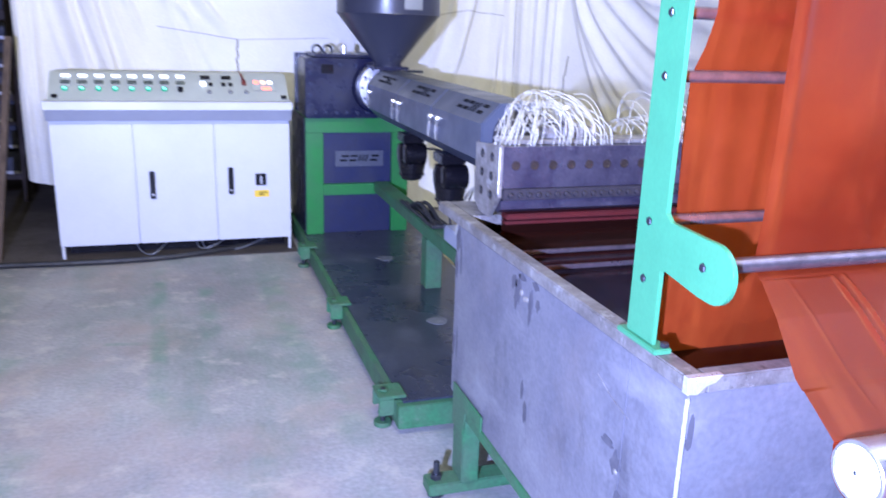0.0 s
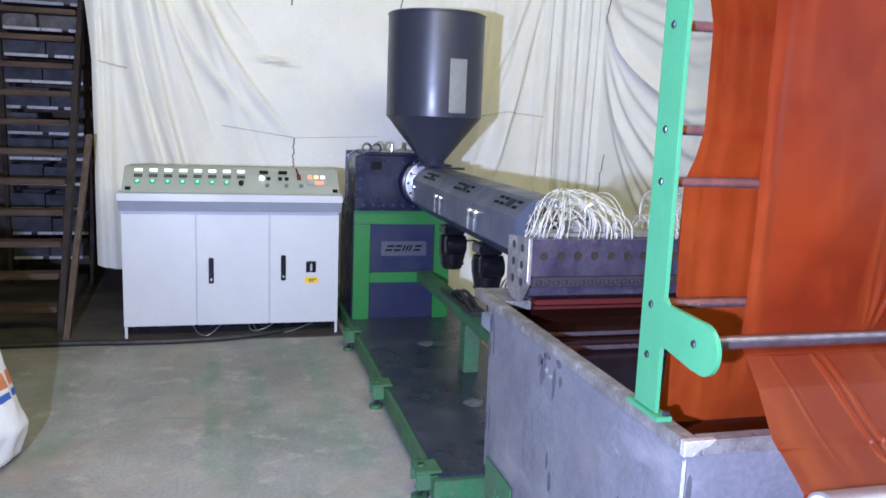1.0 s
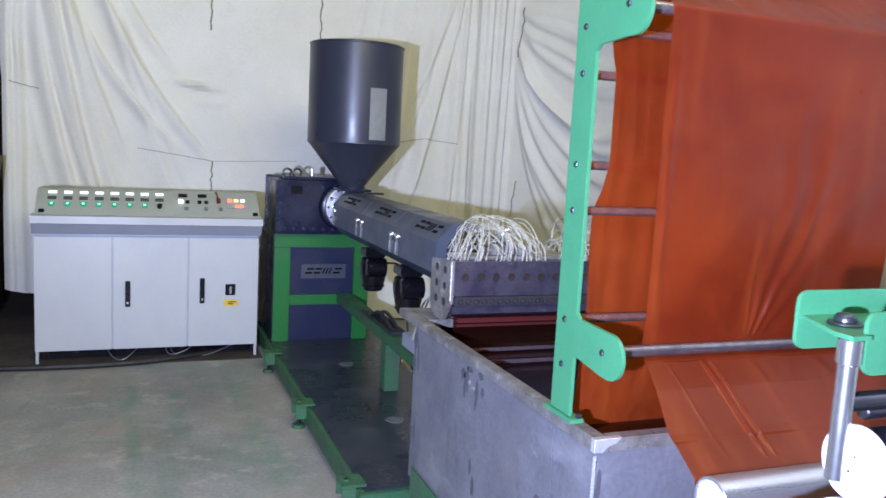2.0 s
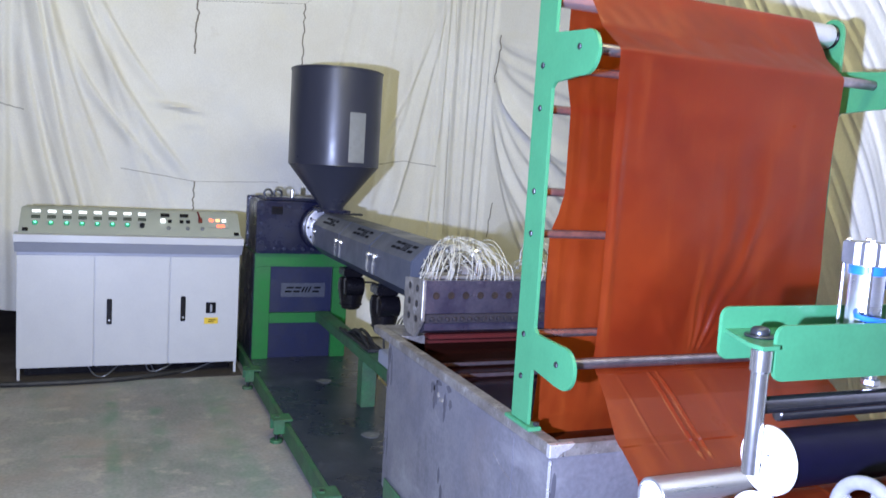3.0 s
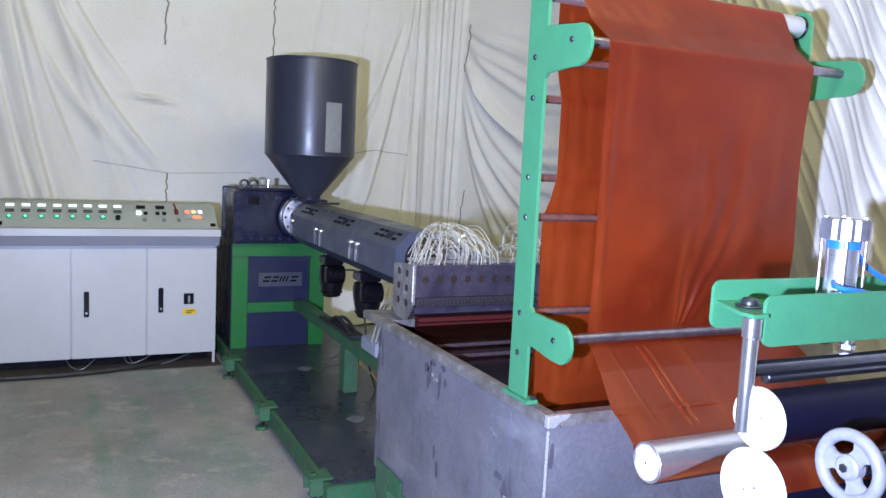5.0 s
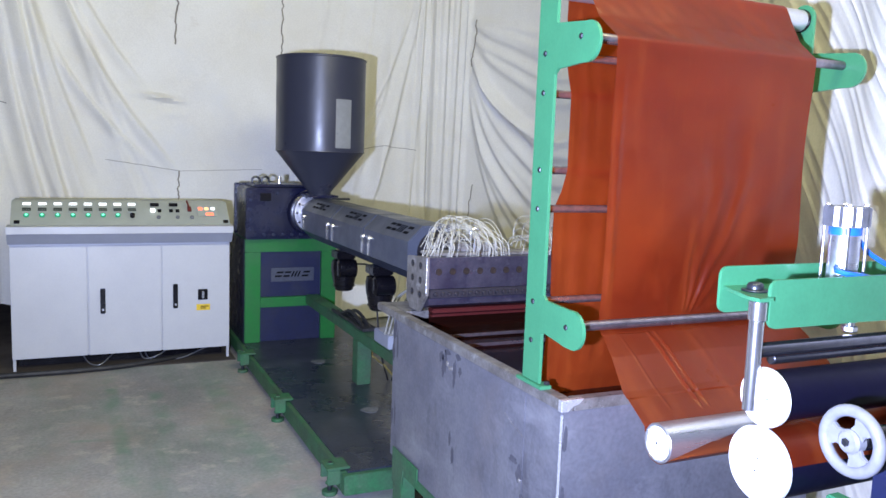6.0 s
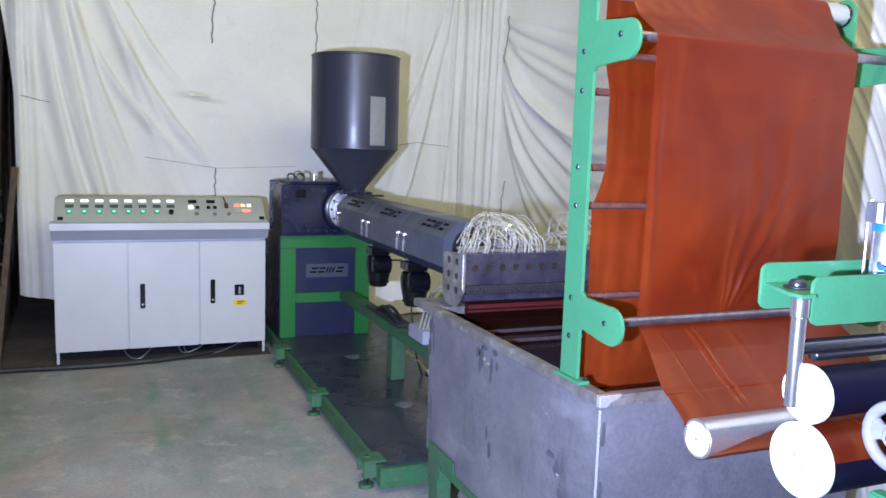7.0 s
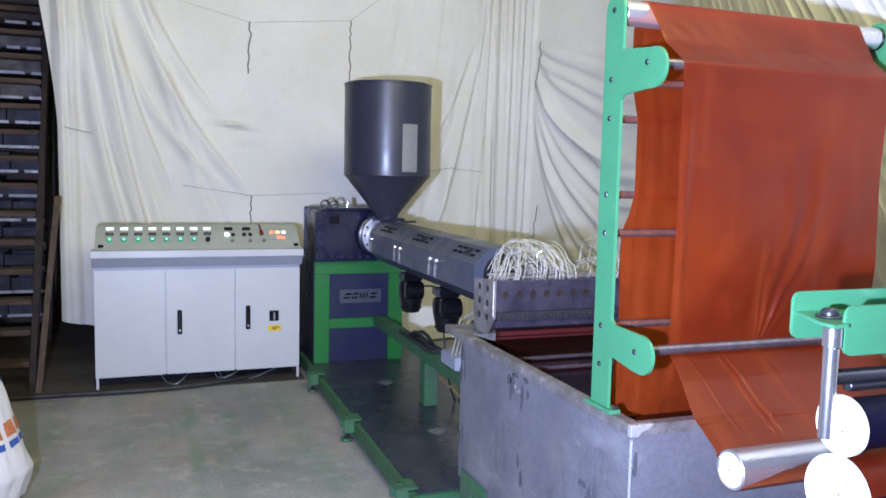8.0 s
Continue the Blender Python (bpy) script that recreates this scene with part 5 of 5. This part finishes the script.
def film():
    p = film_path()
    ctr = [Vector((a, b, 0)) for a, b, _, _ in p]
    fine = []
    for i in range(len(p) - 1):
        n = max(1, int((ctr[i + 1] - ctr[i]).length / (0.003 if p[i][0] < 1.93 and 1.0 < p[i][1] < 1.15 else 0.010)))
        for k in range(n):
            f = k / n
            fine.append([p[i][c] + (p[i + 1][c] - p[i][c]) * f for c in range(4)])
    fine.append(list(p[-1]))
    run = [0.0]
    for q, r in zip(fine, fine[1:]):
        run.append(run[-1] + math.hypot(r[0] - q[0], r[1] - q[1]))
    nu = 300
    b = bmesh.new()
    rows = []
    for i, (y, z, xl, xr) in enumerate(fine):
        q, r = fine[max(i - 1, 0)], fine[min(i + 1, len(fine) - 1)]
        d = Vector((r[0] - q[0], r[1] - q[1]))
        d = d.normalized() if d.length else Vector((0, 1))
        nrm = Vector((d.y, -d.x))
        row = []
        for k in range(nu + 1):
            u = k / nu
            x = xl + (xr - xl) * u
            s = run[i]
            free = 0.0
            if 1.17 < z < 1.885 and y < 2.0:
                free = min(1.0, (1.885 - z) / 0.25, (z - 1.17) / 0.1)
            elif z > 1.0 and y > 2.05 and z < 2.0:
                free = 0.25
            elif 1.0 < z < 1.12 and y < 1.9:
                free = 0.5
            elif z > 1.92 and y < 2.04:
                free = 0.35 * min(1.0, (2.04 - y) / 0.05)
            h = free * (0.024 * noise.noise((x * 2.6 + z * 1.2, z * 1.5, 1.0)) + 0.006 * noise.noise((x * 7 - z * 3, z * 4, 3.0)) + 0.010 * max(0, noise.noise((x * 9 - z * 6, z * 0.8 + x, 5.0))) * (1.9 - z if y < 2 else 0.5))
            if y > 2.05 and 1.0 < z < 2.0:
                h += 0.0030 * noise.noise((x * 30, z * 1.2, 8.0))
            if z > 1.92 and y < 2.04:
                h += min(1.0, (2.04 - y) / 0.03) * 0.0034 * noise.noise((x * 20 + z * 14, z * 16, 4.0))
            if free and 1.17 < z < 1.9 and y < 2.0:
                phi, rad = math.atan2(x - 2.20, z - 1.10), math.hypot(x - 2.20, z - 1.10)
                phi += 0.10 * noise.noise((x * 5, z * 5, 2.2))
                for f0, wd, a in ((-0.55, 0.10, 0.35), (0.06, 0.05, 0.45), (0.22, 0.07, 0.9), (0.43, 0.05, 1.0), (0.62, 0.09, 0.6), (1.0, 0.14, 0.5)):
                    h += 0.0095 * a * math.exp(-((phi - f0) / wd) ** 2) * min(1, rad / 0.14) * max(0, 1 - rad / (0.72 * (0.6 + 0.5 * a))) ** 0.7
                h += 0.004 * math.exp(-((x - 1.935) / 0.012) ** 2) * free
            if y < 1.9 and 0.97 < z < 1.13:
                for x0, wd, a in ((2.062, 0.0040, 1.35), (2.088, 0.0036, 1.1), (1.965, 0.004, 0.2), (2.20, 0.012, 0.22), (2.4, 0.02, 0.4)):
                    h += 0.006 * a * math.exp(-((x - x0 - 0.10 * (1.13 - z)) / wd) ** 2) * min(1, (1.13 - z) / 0.03, (z - 0.97) / 0.02)
            row.append(b.verts.new((x + 0.003 * noise.noise((s * 5, u * 0.5, 9)), y + nrm.x * h, z + nrm.y * h)))
        rows.append(row)
    for r0, r1 in zip(rows, rows[1:]):
        for k in range(nu):
            b.faces.new((r0[k], r0[k + 1], r1[k + 1], r1[k]))
    ob = part("plastic_film", b, M["film"])
    tagged(ob, "glossy amber-red plastic film web running over the rollers", "film")
    melt = grid_sheet(30, 10, lambda u, v: (1.905 + 0.76 * u, 3.02 + 0.015 * v, 0.70 + 0.273 * v))
    part("molten_curtain", melt, M["melt"], ob, "clear dark amber melt curtain")
    part("melt_edge", box(1.905, 2.67, 2.996, 3.045, 0.961, 0.979, 0.004), M["red"], ob, "thick red molten edge at the die")
    part("melt_edge", box(1.905, 2.67, 3.004, 3.040, 0.945, 0.955, 0.003), M["red"], ob, "thick red molten edge at the die")


film()


# ---- junction box and leads by the barrel ----
def junction_box():
    t = thing("junction_box", "white plastic junction box with white leads on the beam", "junction box")
    part("box_body", box(2.20, 2.31, 4.24, 4.48, 0.489, 0.566, 0.006), M["grey_band"], t)
    rnd = random.Random(4)
    for k in range(5):
        x = 2.20 + 0.024 * k
        part("lead", tube(spline([(x, 4.3, 0.566), (x - 0.01, 4.2, 0.70), (x - 0.03 + rnd.uniform(-0.03, 0.03), 4.0, 0.84), (2.15, 3.7, 0.95), (2.14, 3.45, 1.0)], 7), 0.005), M["wire"], t)
    for k in range(4):
        part("lead", tube(spline([(2.321, 4.3 + 0.03 * k, 0.53), (2.35, 4.3, 0.45), (2.30 - 0.03 * k, 4.25 - 0.03 * k, 0.36), (2.30, 4.2 + 0.02 * k, 0.28), (2.4, 4.4, 0.20), (2.5, 4.5, 0.138)], 7), 0.006), M["yellow" if k == 1 else "wire"], t)
    part("lead", tube(spline([(2.360, 4.884, 0.271), (2.360, 4.799, 0.263), (2.360, 4.717, 0.266), (2.360, 4.645, 0.252), (2.360, 4.557, 0.241)], 6), 0.007), M["yellow_hose"], t, "yellow lead hanging below the beam")
    part("lead", tube(spline([(2.372, 4.884, 0.255), (2.372, 4.799, 0.247), (2.372, 4.717, 0.250), (2.372, 4.645, 0.236), (2.372, 4.557, 0.225)], 6), 0.006), M["wire"], t, "white lead hanging below the beam")
    part("plug", rod("y", (2.366, 0, 0.217), 0.017, 4.507, 4.567, 12), M["black"], t)
    part("lead", tube(spline([(2.33, 4.934, 0.43), (2.345, 4.904, 0.289), (2.36, 4.884, 0.271)], 6), 0.006), M["yellow_hose"], t)


junction_box()


def hoses():
    t = thing("hose_bundle", "black rubber hoses lying on the green beam", "hose")
    rnd = random.Random(12)
    for k in range(5):
        x = 2.212 + 0.02 * k
        pts = [(x, 5.35 - 0.05 * k, 0.501)] + [(x + rnd.uniform(-0.006, 0.006), 5.2 - 0.14 * i, 0.501 + (0.05 if i in (1, 2) and k % 2 else 0.0)) for i in range(4)] + [(x, 4.69, 0.501)]
        part("hose", tube(spline(pts, 6), 0.011, 8), M["cable"], t)
    y = thing("yellow_hose", "dull yellow hose looped under the die", "hose")
    part("hose", tube(spline([(2.12, 3.60, 0.955), (2.05, 3.5, 0.975), (2.02, 3.42, 0.965), (2.06, 3.34, 0.957), (2.16, 3.32, 0.957)], 8), 0.011, 8), M["yellow_hose"], y)
    part("hose", tube(spline([(2.14, 3.58, 0.975), (2.08, 3.5, 1.0), (2.04, 3.43, 0.985), (2.09, 3.36, 0.96), (2.2, 3.33, 0.957)], 8), 0.010, 8), M["yellow_hose"], y)


hoses()


# ---- stair and sack ----
def stair():
    t = thing("steep_stair", "steep open stair with worn brown treads and dark stringers", "stair")
    for k in range(16):
        z, y = 0.207 * (k + 1), 6.29 + 0.105 * k
        part("tread", box(-1.06, -0.232, y, y + 0.15, z - 0.036, z + 0.004, 0.005), M["tread"], t)
    for x in (-1.10, -0.231):
        o = [(6.24, 0.0), (6.36, 0.0), (6.36 + 0.105 * 16.3, 3.38), (6.24 + 0.105 * 16.3, 3.38)]
        part("stringer", slab(o, "x", x, x + 0.04, 0.003), M["rust"], t)
    plank = slab([(6.20, 0.0), (6.26, 0.0), (6.85, 1.36), (6.79, 1.36)], "x", -0.185, -0.145, 0.004)
    plank.transform(Matrix(((1, 0, 0.065, 0), (0, 1, 0, 0), (0, 0, 1, 0), (0, 0, 0, 1))))
    part("plank", plank, M["wood"], t, "leaning pale timber plank")


def storage_rack():
    t = thing("storage_rack", "dark steel storage rack with pale shelf edges", "rack")
    rnd = random.Random(17)
    for x in (-0.96, -0.30):
        for y in (8.0, 8.4):
            part("upright", box(x, x + 0.04, y, y + 0.04, 0.0, 3.1, 0.002), M["rust"], t)
    heights = [0.25 + 0.214 * k for k in range(13)]
    for z in heights:
        part("shelf", box(-0.919, -0.301, 8.0, 8.44, z - 0.012, z, 0.002), M["rust"], t)
        x = -0.90
        while x < -0.36:
            w = rnd.uniform(0.10, 0.34)
            x1 = min(x + w, -0.305)
            part("edge_strip", box(x, x1, 7.992, 7.9995, z - 0.012, z + 0.012, 0.001), M["pale_edge"], t, "pale edge strip")
            x = x1 + rnd.choice((0.006, 0.05))

    def crate(x0, x1, z, h):
        c = thing("storage_bin", "dusty dark blue plastic bin on the rack", "bin", "bins on the rack")
        w = 0.008
        part("front", box(x0, x1, 8.02, 8.028, z + 0.001, z + h, 0.003), M["crate"], c)
        part("back", box(x0, x1, 8.38, 8.388, z + 0.001, z + h, 0.003), M["crate"], c)
        for x in (x0, x1 - w):
            part("side", box(x, x + w, 8.0285, 8.3795, z + 0.001, z + h, 0.002), M["crate"], c)
        part("bottom", box(x0 + w, x1 - w, 8.0285, 8.3795, z + 0.001, z + 0.008, 0.001), M["crate"], c)
    def bundle(x0, x1, z, h):
        o = [(x0 + (x1 - x0) * k / 12, z + h * (1 - 0.25 * abs(k / 6 - 1) ** 3) + 0.02 * rnd.uniform(-1, 1)) for k in range(12, -1, -1)]
        b = part("wrapped_parcel", slab([(x0, z + 0.001), (x1, z + 0.001)] + o, "y", 8.02, 8.36, 0.004), M["bundle"])
        tagged(b, "dusty grey wrapped parcel lying on the rack", "parcel", "parcels on the rack")
    for k, z in enumerate(heights[:-1]):
        split = rnd.uniform(-0.68, -0.54)
        if k > 8:
            bundle(-0.91, split - 0.01, z, rnd.uniform(0.13, 0.16))
            bundle(split + 0.01, -0.31, z, rnd.uniform(0.12, 0.16))
            continue
        crate(-0.91, split - 0.006, z, rnd.uniform(0.12, 0.17))
        crate(split + 0.006, -0.31, z, rnd.uniform(0.11, 0.17))


def brick_wall():
    t = part("wall_partition", box(-3.1, -0.3, 9.0, 9.15, 0, 4.3, 0), M["brick"])
    tagged(t, "dark brick wall behind the stair", "wall", kind="structure")


def sack():
    t = thing("woven_sack", "filled white woven sack with blue and orange print", "sack")
    c = (-0.375, 4.2)

    def place(u, v):
        a = u * math.tau
        z = 0.97 * v
        bulge = np.interp(z, (0, 0.05, 0.18, 0.36, 0.52, 0.68, 0.80, 0.90, 0.93, 0.97), (0.33, 0.39, 0.425, 0.385, 0.33, 0.27, 0.20, 0.08, 0.06, 0.11))
        ca, sa = math.cos(a), math.sin(a)
        crease = 0.05 * noise.noise((ca * 2, sa * 2, z * 4)) + 0.03 * noise.noise((ca * 6, sa * 6, z * 3)) + 0.015 * noise.noise((ca * 9, sa * 9, z * 14))
        crease += 0.10 * max(0, z - 0.70) * math.sin(a * 13)
        r = bulge * (1 + crease)
        return (c[0] + r * ca, c[1] + r * 0.8 * sa, 0.002 + z + 0.02 * noise.noise((ca * 3, sa * 3, 2)) * v)
    b = grid_sheet(96, 60, place)
    bmesh.ops.remove_doubles(b, verts=b.verts[:], dist=0.0005)
    body = part("sack_body", b, M["sack"], t)
    part("tie", tube([(c[0] + 0.068 * math.cos(a), c[1] + 0.056 * math.sin(a), 0.93) for a in np.linspace(0, math.tau, 25)], 0.006), M["wire"], t)
    for z0, z1, m in ((0.365, 0.43, "print_orange"), (0.315, 0.345, "print_blue"), (0.60, 0.62, "print_blue")):
        for k in range(10):
            a0 = radians(-100 + 20 * k)

            def band(u, v, a0=a0, z0=z0, z1=z1):
                q = place((a0 + radians(15) * u) / math.tau % 1.0, (z0 + (z1 - z0) * v) / 0.97)
                return (c[0] + (q[0] - c[0]) * 1.006, c[1] + (q[1] - c[1]) * 1.006, q[2])
            part("print_bar", grid_sheet(5, 2, band), M[m], body, "unreadable printed bar")


brick_wall()
stair()
storage_rack()
sack()


def motions():
    """The nip rollers and the top roller turn with the web."""
    for ob, rate, start in ((nip_low, 125.0, 178.0), (nip_top, -162.0, 0.0), (top_roller, 270.0, 0.0)):
        x, y, z = ob.location
        walk(ob, [(t / 5, pose(x, y, z, start + rate * t / 5)) for t in range(41)])


motions()
